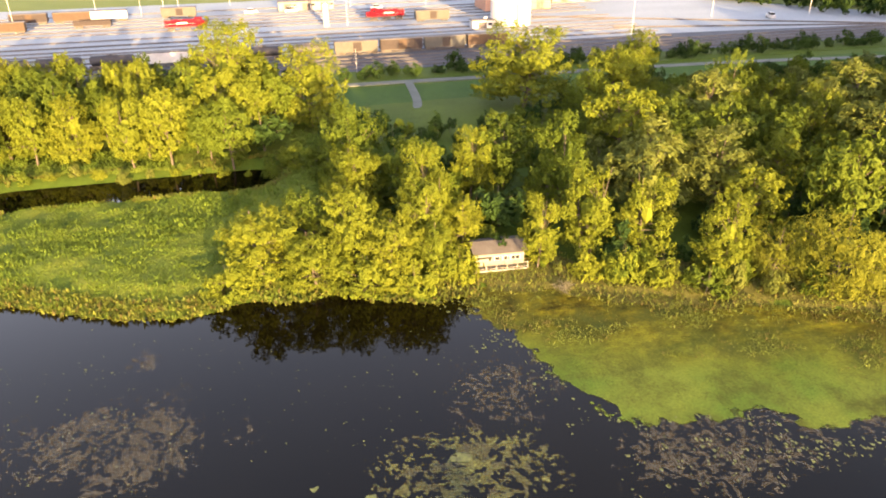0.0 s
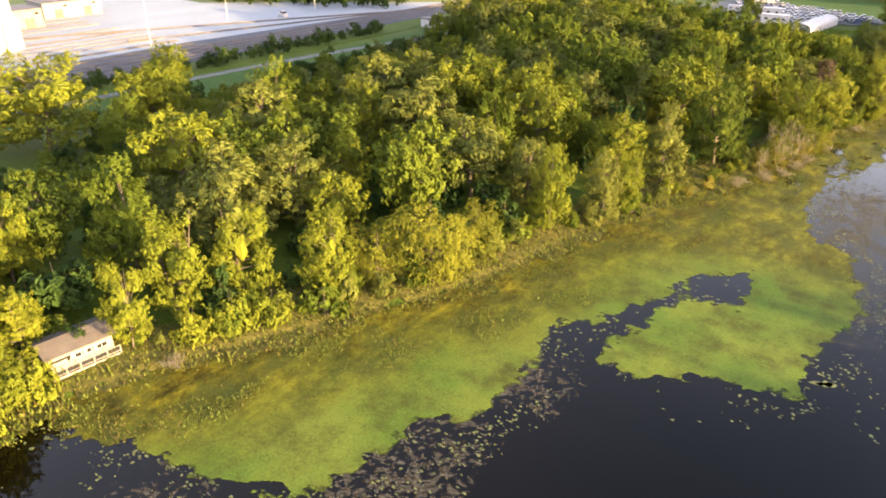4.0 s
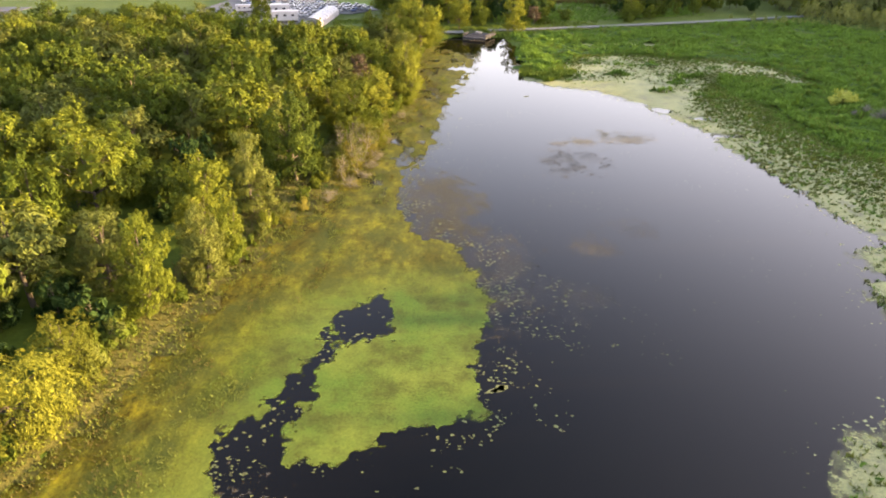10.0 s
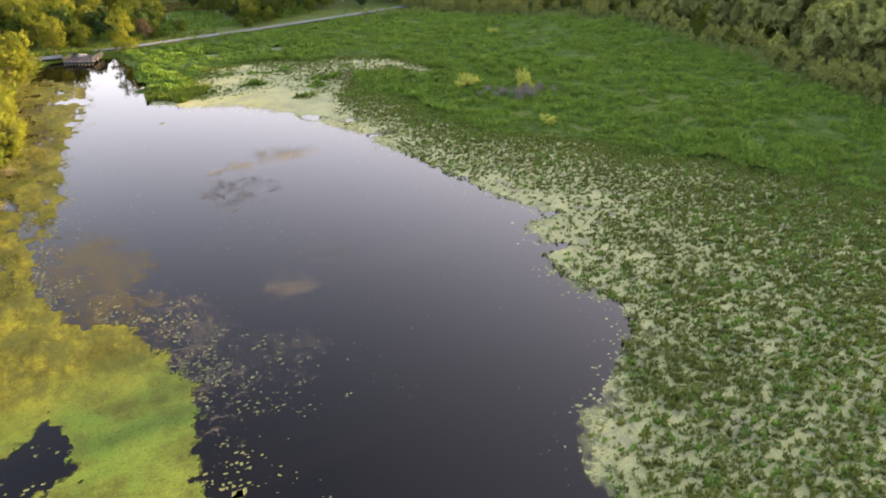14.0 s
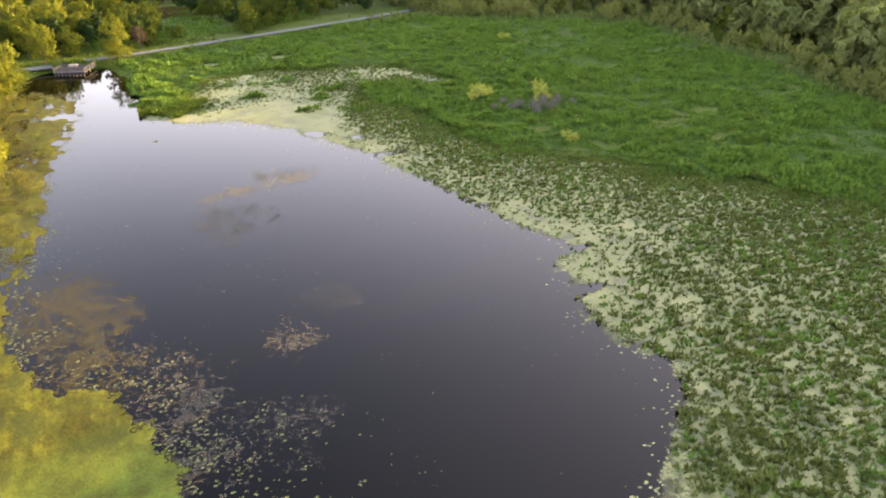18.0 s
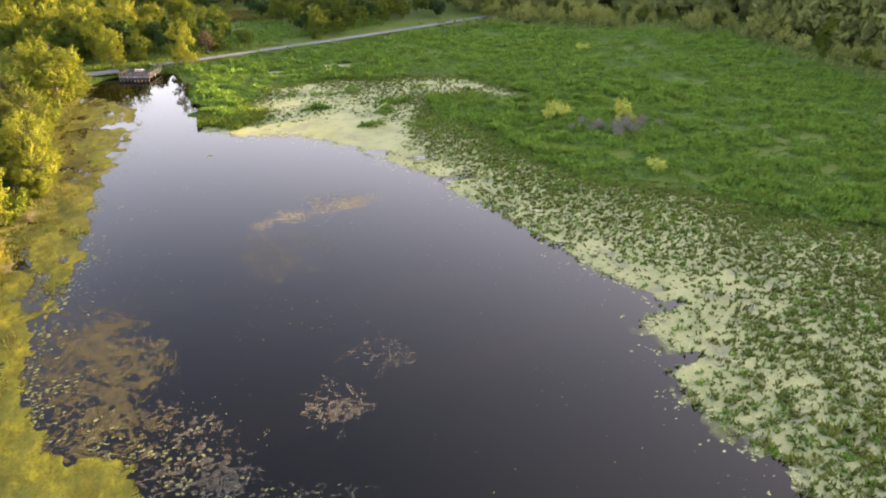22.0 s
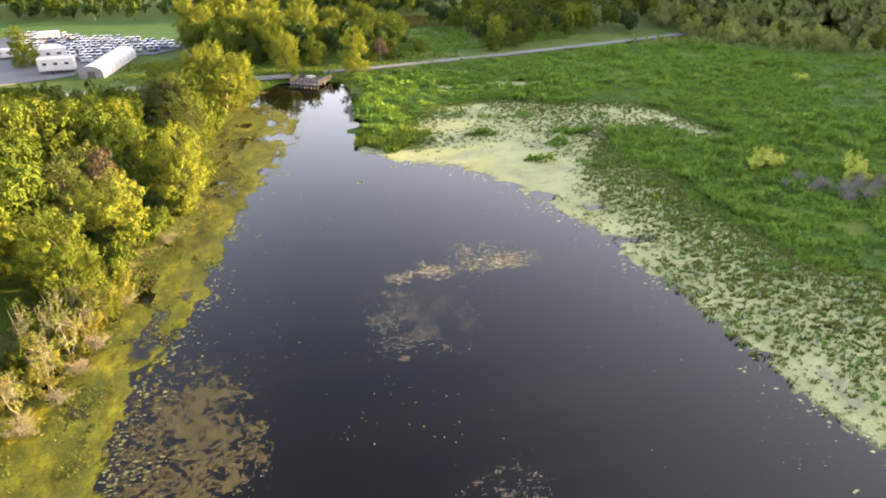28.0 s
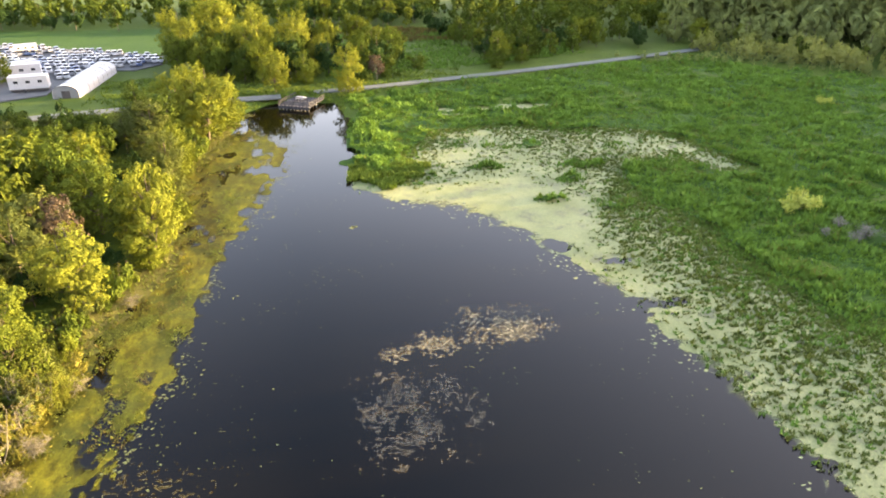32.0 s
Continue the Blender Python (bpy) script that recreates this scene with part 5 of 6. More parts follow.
# dark-leaved bushes that paint the shade into the gaps under the crowns
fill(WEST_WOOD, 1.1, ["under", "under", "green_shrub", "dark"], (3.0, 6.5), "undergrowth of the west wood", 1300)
for y in np.arange(-70, 190, 3.6):
    put("hedge", -176 + rng.uniform(-2.5, 2.5), float(y) + rng.uniform(-1.5, 1.5), float(rng.uniform(2.2, 5.2)), "bushes beside the tracks")
SOUTH_WOOD = [(-116, -90), (-113, -60), (-113, -30), (-110, -16), (-128, -8), (-160, -12), (-160, -95)]
fill(SOUTH_WOOD, 2.5, ["wood_cottonwood", "wood_cottonwood", "wood_maple"], (11, 16), "trees beyond the inlet", 300)
BRIDGE_WOOD = [(-30, 306), (-12, 290), (5, 290), (28, 293), (46, 304), (36, 330), (10, 345), (-22, 335)]
fill(BRIDGE_WOOD, 2.6, ["wood_cottonwood", "wood_maple", "dark"], (9, 14), "trees round the boardwalk", 200)
EDGE_FRONT = [(186, 40), (184, 108), (196, 142), (206, 167), (211, 197), (218, 222), (225, 246), (200, 270), (160, 297), (150, 316), (162, 322), (214, 280), (238, 248), (222, 195), (216, 165), (205, 138), (196, 108), (198, 40)]
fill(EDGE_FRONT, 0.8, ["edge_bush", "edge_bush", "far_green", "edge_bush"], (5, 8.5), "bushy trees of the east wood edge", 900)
EDGE = [(198, 40), (197, 108), (206, 138), (217, 165), (223, 195), (239, 248), (215, 282), (150, 322), (150, 345), (256, 262), (240, 200), (230, 40)]
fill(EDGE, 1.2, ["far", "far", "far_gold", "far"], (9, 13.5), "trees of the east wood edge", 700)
NORTH_EDGE = [(72, 308), (100, 312), (150, 326), (158, 345), (110, 345), (85, 372), (60, 380), (0, 388), (-140, 394), (-140, 408), (60, 400)]
fill(NORTH_EDGE, 1.2, ["far_green", "far_green", "dark", "far_gold"], (8, 12.5), "trees of the north wood edge", 500)


def far_wood(name, outline, gap, heights, mat, label, tries, seed, leaves=170):
    """A wood too far off to count, in one mesh: crowns of large leaf sprays."""
    r = np.random.default_rng(seed)
    stock = []
    for s in range(3):
        _, trunk, crown = tree_kind("stock", seed + 50 + s, 15, 10, 0.5, 15, leaves * 2, 1.7, mat, top=0.42, plumes=leaves // 5, core=False)
        co = np.empty(len(crown.vertices) * 3, np.float32)
        crown.vertices.foreach_get("co", co)
        stock.append(co.reshape(-1, 4, 3))
        bpy.data.meshes.remove(trunk), bpy.data.meshes.remove(crown)
    xs, ys = [p[0] for p in outline], [p[1] for p in outline]
    X, Y = r.uniform(min(xs), max(xs), tries), r.uniform(min(ys), max(ys), tries)
    ok = inside(outline, X, Y) > 0
    kept, out = [], []
    for x, y in zip(X[ok], Y[ok]):
        if all((x - a) ** 2 + (y - b) ** 2 > gap * gap for a, b in kept):
            kept.append((x, y))
            k, a = r.uniform(*heights) / 15, r.uniform(0, 2 * np.pi)
            c, s_ = np.cos(a) * k, np.sin(a) * k
            v = stock[len(kept) % 3]
            out.append(np.stack([v[..., 0] * c - v[..., 1] * s_ + x, v[..., 0] * s_ + v[..., 1] * c + y, v[..., 2] * k + 0.4], -1))
    v = np.concatenate(out).reshape(-1, 3)
    return tagged(new(name, mesh_of(name, v, np.arange(len(v)).reshape(-1, 4), M[mat])), label, "wood", kind="stuff")


# trees raised to 22-27 m so that their shadow reaches the weed
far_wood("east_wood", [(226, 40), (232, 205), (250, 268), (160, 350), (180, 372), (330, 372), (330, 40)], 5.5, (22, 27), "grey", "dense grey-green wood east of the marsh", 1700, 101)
# out of view, added only to block the low sun over marsh and mats
far_wood("south_east_wood", [(178, 98), (172, 60), (166, 0), (190, -150), (270, -150), (270, 98)], 4.6, (18, 23), "grey", "unseen tall wood added to shade the marsh from the low sun", 1300, 111, 200)
far_wood("north_wood", [(60, 396), (120, 350), (330, 380), (330, 455), (-200, 452), (-200, 412), (-140, 408)], 6.0, (10, 14), "maple", "green wood beyond the northern meadow", 1500, 121, 120)
far_wood("yard_wood", [(-205, 226), (-265, 200), (-285, 190), (-300, 215), (-270, 240), (-220, 262)], 6.0, (9, 14), "dark", "trees at the far end of the rail yard", 300, 131)
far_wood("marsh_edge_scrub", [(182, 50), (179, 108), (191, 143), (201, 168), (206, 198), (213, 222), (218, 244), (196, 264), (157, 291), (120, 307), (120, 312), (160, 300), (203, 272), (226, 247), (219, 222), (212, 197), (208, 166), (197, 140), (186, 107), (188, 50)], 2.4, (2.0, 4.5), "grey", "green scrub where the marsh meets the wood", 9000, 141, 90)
# extra tall trees added behind the edge to keep sun off the marsh
far_wood("tall_east_wood", [(209, 58), (210, 150), (240, 165), (245, 55)], 4.6, (18, 22), "grey", "tall grey-green wood added to shade the marsh in the evening", 900, 151, 170)


# ---- ground surfaces that were laid: yard, tracks, paths ----
def slab(name, corners, z, mat, label, category, thick=0.25, kind="structure"):
    bm = bmesh.new()
    f = bm.faces.new([bm.verts.new((x, y, z)) for x, y in corners])
    if f.normal.z < 0:
        f.normal_flip()
    bmesh.ops.recalc_face_normals(bm, faces=[f])
    ext = bmesh.ops.extrude_face_region(bm, geom=[f])
    bmesh.ops.translate(bm, vec=(0, 0, -thick), verts=[g for g in ext["geom"] if isinstance(g, bmesh.types.BMVert)])
    bmesh.ops.recalc_face_normals(bm, faces=bm.faces[:])
    return tagged(part(name, bm, mat), label, category, kind=kind)


def ribbon(name, line, width, z, mat, label, category):
    """A path of the given width along a smoothed line."""
    pts = np.array(line, float)
    for _ in range(3):
        q = [pts[0]]
        for a, b in zip(pts[:-1], pts[1:]):
            q += [0.75 * a + 0.25 * b, 0.25 * a + 0.75 * b]
        pts = np.array(q + [pts[-1]])
    d = np.gradient(pts, axis=0)
    nrm = np.stack([-d[:, 1], d[:, 0]], 1) / np.linalg.norm(d, axis=1)[:, None]
    wob = width / 2 * (1 + 0.10 * rough(pts[:, 0], pts[:, 1], 6, 91))[:, None]
    rows = [(pts + nrm * wob, z - 0.3), (pts + nrm * wob, z), (pts + nrm * wob * 0.4, z + 0.05), (pts - nrm * wob * 0.4, z + 0.05), (pts - nrm * wob, z), (pts - nrm * wob, z - 0.3)]
    v = np.concatenate([np.column_stack([p, np.full(len(p), h)]) for p, h in rows])
    n = len(pts)
    f = [(r * n + i, r * n + i + 1, (r + 1) * n + i + 1, (r + 1) * n + i) for r in range(5) for i in range(n - 1)]
    return tagged(new(name, mesh_of(name, v, np.array(f)[:, ::-1], mat)), label, category, kind="structure")


slab("rail_yard", [(-212, -260), (-212, 130), (-203, 215), (-196, 262), (-206, 262), (-290, 190), (-345, 190), (-345, -260)], 0.75, M["gravel"], "pale gravel ground of the rail yard", "yard")
slab("track_bed", [(-184, -260), (-184, 330), (-198, 330), (-204, 215), (-211.6, 130), (-211.6, -260)], 0.80, M["ballast"], "dark grey ballast under the main tracks", "track bed")
slab("lawn", [(-136, -5), (-136, 60), (-150, 110), (-158, 200), (-164, 200), (-164, -10)], 0.70, M["lawn"], "mown green lawn between wood and path", "lawn")
slab("lawn", [(-170, -260), (-170, 200), (-182, 230), (-183.6, 230), (-183.6, -260)], 0.72, M["ground"], "rough grass strip beside the tracks", "grass strip")
slab("meadow", [(-345.5, -260), (-345.5, 190), (-900, 190), (-900, -260)], 0.7, M["straw_field"], "sunlit green-gold meadow beyond the rail yard", "meadow")
slab("meadow", [(-291, 191), (-205, 263), (-198, 331), (-500, 331), (-500, 191)], 0.7, M["straw_field"], "dry golden field beyond the yard trees", "meadow")
slab("meadow", [(-150, 372), (-101, 371), (-33, 339), (-22, 338), (-20, 366), (60, 390), (-150, 400)], 0.72, M["lawn"], "green grass field behind the car lot", "meadow")
slab("parking_lot", [(-100, 369), (-33, 338), (-29, 329), (-40, 316), (-56, 318), (-58, 301), (-58, 288), (-78, 278), (-112, 300)], 0.95, M["asphalt"], "grey paved lot crowded with parked cars", "parking lot")
ribbon("path", [(-169, -120), (-169, 9), (-167, 43), (-165, 106), (-162, 140), (-157, 175), (-150, 215)], 3.2, 0.82, M["path"], "pale gravel footpath beside the tracks", "path")
ribbon("path", [(-167.5, 26), (-157, 25.2), (-146, 24), (-132, 20)], 2.2, 0.80, M["path"], "pale side path across the lawn", "path")
ribbon("path", [(16, 277.5), (26, 278.7), (50, 285), (76, 291.7), (105, 300), (142, 311.6), (160, 318)], 3.4, 1.35, M["path"], "pale gravel path on a low bank across the marsh", "path")
ribbon("path", [(-120, 262), (-70, 259), (-41, 266), (-20, 270), (-3, 273), (7, 274)], 4.4, 1.35, M["path"], "pale gravel path that leads to the boardwalk", "path")
for x in (-187, -191.5, -196, -201, -207.5, -217, -225, -231.5, -238, -246, -256, -270, -278, -286, -294, -302, -318):
    lo, hi = (-250, 320) if x > -202 else (-250, 130)
    bend = 0 if x > -202 else 1
    t = thing("railway_track", Matrix.Translation((x, 0, 0.82)), "pair of worn steel rails on ties", "railway track", "tracks of the rail yard")
    part("rail", box(0.12, hi - lo, 0.16, -0.72, (hi + lo) / 2, 0.06), M["steel"], t)
    part("rail", box(0.12, hi - lo, 0.16, 0.72, (hi + lo) / 2, 0.06), M["steel"], t)
    part("tie_bed", box(1.9, hi - lo, 0.06, 0, (hi + lo) / 2, 0), M["worn_ties" if x < -212 and x not in (-217, -246, -278) else "ballast"], t, "row of ties bedded in ballast")
for x0, y0, x1, y1 in ((-228, 118, -197, 250), (-262, 95, -205, 222)):
    L = math.hypot(x1 - x0, y1 - y0)
    t = thing("railway_track", pose((x0 + x1) / 2, (y0 + y1) / 2, 0.83, 0, 0, math.degrees(math.atan2(y1 - y0, x1 - x0)) - 90), "pair of worn steel rails that join the main line", "railway track", "tracks of the rail yard")
    for sx in (-0.72, 0.72):
        part("rail", box(0.12, L, 0.16, sx, 0, 0.06), M["steel"], t)
    part("tie_bed", box(2.5, L, 0.06), M["ballast"], t, "dark row of ties in ballast")


# ---- rolling stock ----
def bogie(parent, y):
    b = part("bogie", boxes([(2.3, 2.6, 0.35, 0, y, 0.45), (0.3, 2.9, 0.4, 1.0, y, 0.35), (0.3, 2.9, 0.4, -1.0, y, 0.35)]), M["steel"], parent, "dark steel wheel truck")
    for dy in (-0.9, 0.9):
        for dx in (-0.75, 0.75):
            part("wheel", tube(0.42, 0.42, 0.14, pose(dx - 0.07, y + dy, 0.42, 0, 90, 0), 12), M["steel"], b)


def boxcar(mat, label, door=None):
    c = thing("boxcar", Matrix(), label, "boxcar", "freight cars in the yard")
    part("body", box(2.9, 13.8, 3.0, 0, 0, 1.0, 0.05), mat, c)
    part("roof", box(3.05, 14.0, 0.22, 0, 0, 4.0, 0.08), M["steel"], c, "weathered metal roof")
    for s in (1, -1):
        part("door", box(0.12, 2.6, 2.7, s * 1.5, 0.3, 1.1, 0.02), door or mat, c, "sliding side door")
        for k in range(7):
            part("rib", box(0.08, 0.14, 2.9, s * 1.48, -6.3 + k * 2.1 + (0 if k < 3 else 0.0), 1.02), mat, c)
    part("underframe", box(2.2, 13.4, 0.35, 0, 0, 0.65), M["steel"], c)
    bogie(c, -4.9), bogie(c, 4.9)
    return c


def tank_car(mat, label):
    c = thing("tank_car", Matrix(), label, "tank car", "freight cars in the yard")
    bm = tube(1.45, 1.45, 12.4, pose(0, 6.2, 2.5, 90, 0, 0), 20)
    bmesh.ops.bevel(bm, geom=[e for e in bm.edges if len(e.link_faces) == 2 and e.calc_face_angle() > 1], offset=0.35, segments=3, affect="EDGES")
    part("tank", bm, mat, c)
    part("dome", tube(0.5, 0.45, 0.55, pose(0, 0, 3.8), 14), mat, c)
    part("walkway", box(0.9, 3.0, 0.08, 0, 0, 4.0), M["steel"], c)
    part("underframe", box(2.0, 13.6, 0.3, 0, 0, 0.75), M["steel"], c)
    bogie(c, -4.9), bogie(c, 4.9)
    return c


def gondola(mat, label):
    c = thing("gondola_car", Matrix(), label, "gondola car", "freight cars in the yard")
    part("floor", box(2.9, 13.6, 0.2, 0, 0, 1.0), mat, c)
    for s in (1, -1):
        part("side", box(0.12, 13.6, 1.4, s * 1.4, 0, 1.2), mat, c)
        part("end", box(2.68, 0.12, 1.4, 0, s * 6.74, 1.2), mat, c)
    part("underframe", box(2.2, 13.4, 0.35, 0, 0, 0.65), M["steel"], c)
    bogie(c, -4.9), bogie(c, 4.9)
    return c


def locomotive(label):
    c = thing("locomotive", Matrix(), label, "locomotive", "locomotives in the yard")
    part("frame", box(3.0, 16.6, 0.5, 0, 0, 1.0, 0.05), M["black_paint"], c)
    hood = part("hood", box(2.0, 11.0, 2.4, 0, -1.8, 1.5, 0.12), M["red"], c, "red engine hood")
    part("radiator", box(2.2, 2.4, 0.5, 0, -6.0, 3.75, 0.05), M["black_paint"], hood, "black roof radiator")
    part("exhaust", box(0.7, 1.0, 0.3, 0, -1.5, 3.9), M["black_paint"], hood)
    cab = part("cab", box(2.95, 2.6, 3.0, 0, 5.0, 1.5, 0.12), M["red"], c, "red driver's cab")
    for s in (1, -1):
        part("cab_window", box(0.06, 1.2, 0.7, s * 1.48, 5.0, 3.2), M["window_dark"], cab)
    part("nose", box(2.0, 1.9, 1.7, 0, 7.2, 1.5, 0.15), M["red"], c)
    part("stripe", box(2.04, 4.0, 0.6, 0, -1.0, 2.4), M["white"], hood, "white band along the hood")
    part("fuel_tank", box(2.2, 3.6, 0.75, 0, 0, 0.3, 0.1), M["black_paint"], c)
    for s in (1, -1):
        for e in (8.1, -8.1):
            part("handrail", box(0.05, 0.05, 1.0, s * 1.4, e, 1.5), M["white"], c)
        part("handrail", box(0.05, 12.0, 0.05, s * 1.45, -2.0, 2.5), M["white"], c)
    bogie(c, -5.2), bogie(c, 5.2)
    return c


TRACK_Z = 1.0
tan = boxcar(M["boxcar_tan"], "faded tan boxcar on the yard track", M["boxcar_rust"])
rusty = boxcar(M["boxcar_rust"], "rust-brown boxcar on the yard track", M["boxcar_orange"])
orange = boxcar(M["boxcar_orange"], "weathered orange boxcar on the yard track")
pale = boxcar(M["white"], "white covered freight car on the yard track")
black = tank_car(M["black_paint"], "black tank car on the yard track")
flat = gondola(M["boxcar_rust"], "empty rust-brown gondola car")
spots = {tan: [(-207.5, 17.5), (-207.5, 46.8), (-302, -43)], rusty: [(-207.5, 32.2), (-302, -100)], orange: [(-207.5, 61.4), (-302, -84), (-281, -103)],
         pale: [(-207.5, -40), (-302, -70)], black: [(-207.5, 2.8), (-207.5, -11.8), (-207.5, -55), (-207.5, -69.6), (-207.5, -84)], flat: [(-207.5, -26), (-287, -74)]}
for ob, places in spots.items():
    ob.matrix_basis = Matrix.Translation((*places[0], TRACK_Z))
    for p in places[1:]:
        copy_thing(ob, Matrix.Translation((*p, TRACK_Z)))
loco = locomotive("red diesel locomotive standing in the yard")
loco.matrix_basis = Matrix.Translation((-270, -38.5, TRACK_Z))
copy_thing(loco, pose(-271, 39, TRACK_Z, 0, 0, 180))
copy_thing(tan, Matrix.Translation((-262.5, 56, TRACK_Z)))

# ---- yard buildings, masts and vehicles ----
t = thing("storage_tank", Matrix.Translation((-248, 84, 0.75)), "large white storage tank with a stepped top", "storage tank")
bm = tube(7.8, 7.8, 9.0, pose(0, 0, 0), 36)
part("shell", bm, M["white"], t)
part("upper_shell", tube(6.6, 6.4, 6.5, pose(0, 0, 9.0), 36), M["white"], t)
part("cap", tube(6.4, 1.0, 0.9, pose(0, 0, 15.5), 36), M["white"], t)
part("ladder", box(0.12, 0.5, 9.0, 7.86, 0, 0), M["steel"], t)


def shed_building(name, x, y, lx, ly, h, wall, label, pitch=0.0, doors=2, z=0.75):
    b = thing(name, Matrix.Translation((x, y, z)), label, "building")
    part("wall", box(lx, ly, h), wall, b)
    r = part("roof", box(lx + 0.6, ly + 0.6, 0.35, 0, 0, h, 0.05), M["steel"], b, "flat grey roof")
    part("roof_vent", box(1.2, 1.2, 0.8, 0, ly * 0.2, h + 0.35, 0.1), M["white"], r)
    for k in range(doors):
        yy = (k + 0.5) / doors * ly - ly / 2
        d = part("door", box(0.1, 3.2, min(3.6, h - 0.6), lx / 2 + 0.05, yy, 0), M["steel"], b, "dark roller door")
        w = part("window", box(0.08, 1.6, 0.9, lx / 2 + 0.04, yy + 3.0, h - 1.8), M["window_dark"], b)
        part("window_frame", box(0.12, 1.8, 0.1, lx / 2 + 0.06, yy + 3.0, h - 1.9), M["white"], w)
    return b


shed_building("brick_workshop", -288, 99, 16, 30, 6.5, M["brick"], "red-brown brick workshop in the rail yard", doors=3)
shed_building("white_workshop", -302, 133, 14, 24, 6.0, M["cream"], "pale workshop hall in the rail yard", doors=2)
shed_building("yard_office", -312, 10, 8, 24, 3.6, M["cream"], "low cream yard office with windows", doors=3)
shed_building("utility_hut", -243, 70.5, 4, 8, 2.8, M["white"], "small white utility hut beside the tank", doors=1)
shed_building("track_shelter", -167, 210, 5, 9, 3.0, M["white"], "small white shelter beside the path", doors=1)
c = thing("silo", Matrix.Translation((-263, 14, 0.75)), "slim white sand silo", "silo")
part("shaft", tube(1.1, 1.1, 8.0, pose(0, 0, 0), 16), M["white"], c)
part("cap", tube(1.15, 0.3, 0.8, pose(0, 0, 8.0), 16), M["white"], c)

mast = thing("light_mast", Matrix.Translation((-281, -100, 0.75)), "tall pale lighting mast of the rail yard", "light mast", "masts of the rail yard")
part("pole", tube(0.13, 0.07, 16, pose(0, 0, 0), 8), M["white"], mast)
part("crossarm", box(0.15, 2.2, 0.15, 0, 0, 15.6), M["steel"], mast)
for dy in (-0.9, 0, 0.9):
    part("floodlight", box(0.5, 0.45, 0.35, 0.2, dy, 15.75), M["steel"], mast)
for x, y in ((-335, -81), (-312, -59), (-341, -53), (-337, -46), (-335, -23), (-262, 22), (-312, 30), (-213.5, 118), (-240, 168), (-232, 208), (-290, 60)):
    copy_thing(mast, Matrix.Translation((x, y, 0.75)))


mast = copy_thing(mast, Matrix.Translation((-182.5, 14, 0.75)) @ Matrix.Diagonal((0.45, 0.45, 0.42, 1)))
mast["label"] = "thin lamp post beside the main tracks"


def vehicle(name, paint_mat, label, group, lx=1.8, ly=4.4, h=1.45):
    c = thing(name, Matrix(), label, "car", group)
    part("body", box(lx, ly, h * 0.5, 0, 0, 0.28, 0.14), paint_mat, c)
    cab = part("cabin", box(lx * 0.86, ly * 0.52, h * 0.40, 0, -ly * 0.04, 0.28 + h * 0.48, 0.16), M["window_dark"], c, "dark glazed cabin")
    part("roof", box(lx * 0.72, ly * 0.36, 0.06, 0, -ly * 0.04, 0.28 + h * 0.87, 0.02), paint_mat, cab)
    for sx in (1, -1):
        for sy in (1, -1):
            part("wheel", tube(0.31, 0.31, 0.2, pose(sx * (lx / 2 - 0.1) - 0.1, sy * ly * 0.31, 0.31, 0, 90, 0), 10), M["tyre"], c)
    return c


M["car_silver"] = paint("silver_car_paint", (0.42, 0.43, 0.45), 0.35, 0.1, 0.4)
M["car_blue"] = paint("dark_blue_car_paint", (0.05, 0.08, 0.16), 0.35, 0.1)
M["car_grey"] = paint("grey_car_paint", (0.14, 0.15, 0.17), 0.35, 0.1)
fleet = [vehicle("parked_car", m, lab, "cars in the lot") for m, lab in (
    (M["white"], "white car parked in the crowded lot"), (M["car_silver"], "silver car parked in the crowded lot"),
    (M["car_blue"], "dark blue car parked in the crowded lot"), (M["car_grey"], "grey car parked in the crowded lot"))]
LOT = [(-96, 366), (-38, 339), (-31, 330), (-38, 319), (-53, 321), (-57, 304), (-64, 306), (-70, 314), (-78, 326), (-98, 348)]
r = random.Random(5)
n = 0
for a in range(-100, -26, 1):
    for b in range(0, 13):
        x, y = a * 1.0, 303 + b * 4.9
        if a % 2 == 0 and inside(LOT, np.array([x]), np.array([y]))[0] > 1.0 and r.random() < 0.72:
            m = pose(x + r.uniform(-0.3, 0.3), y + r.uniform(-0.5, 0.5), 0.97, 0, 0, r.uniform(-8, 8) + 180 * (r.random() < 0.5) + 18)
            if n < 4:
                fleet[n].matrix_basis = m
            else:
                copy_thing(fleet[r.choice([0, 1, 1, 3, 2, 3, 2, 3])], m)
            n += 1
van = vehicle("van", M["white"], "white van parked in the rail yard", "", 2.0, 5.6, 2.2)
van.matrix_basis = pose(-229, 187.5, 0.76, 0, 0, 75)
for x, y in ((-305, -14), (-304, 3), (-300, 40)):
    copy_thing(van, pose(x, y, 0.76, 0, 0, 10))["label"] = "white truck parked among the yard tracks"


def trailer(x, y, turn, label, size=1.0):
    b = thing("site_trailer", pose(x, y, 0.95, 0, 0, turn) @ Matrix.Diagonal((size, size, size, 1)), label, "trailer", "trailers at the lot")
    part("body", box(2.7, 7.2, 2.4, 0, 0, 0.7, 0.08), M["white"], b)
    part("roof", box(2.8, 7.3, 0.12, 0, 0, 3.1, 0.03), M["white"], b)
    for k in (-2.2, 0, 2.2):
        part("window", box(0.06, 0.8, 0.5, 1.37, k, 1.9), M["window_dark"], b)
    part("underframe", box(2.2, 6.8, 0.4, 0, 0, 0.3), M["steel"], b)
    for sx in (1, -1):
        part("wheel", tube(0.38, 0.38, 0.25, pose(sx * 1.1 - 0.12, -1.0, 0.38, 0, 90, 0), 10), M["tyre"], b)
    return b


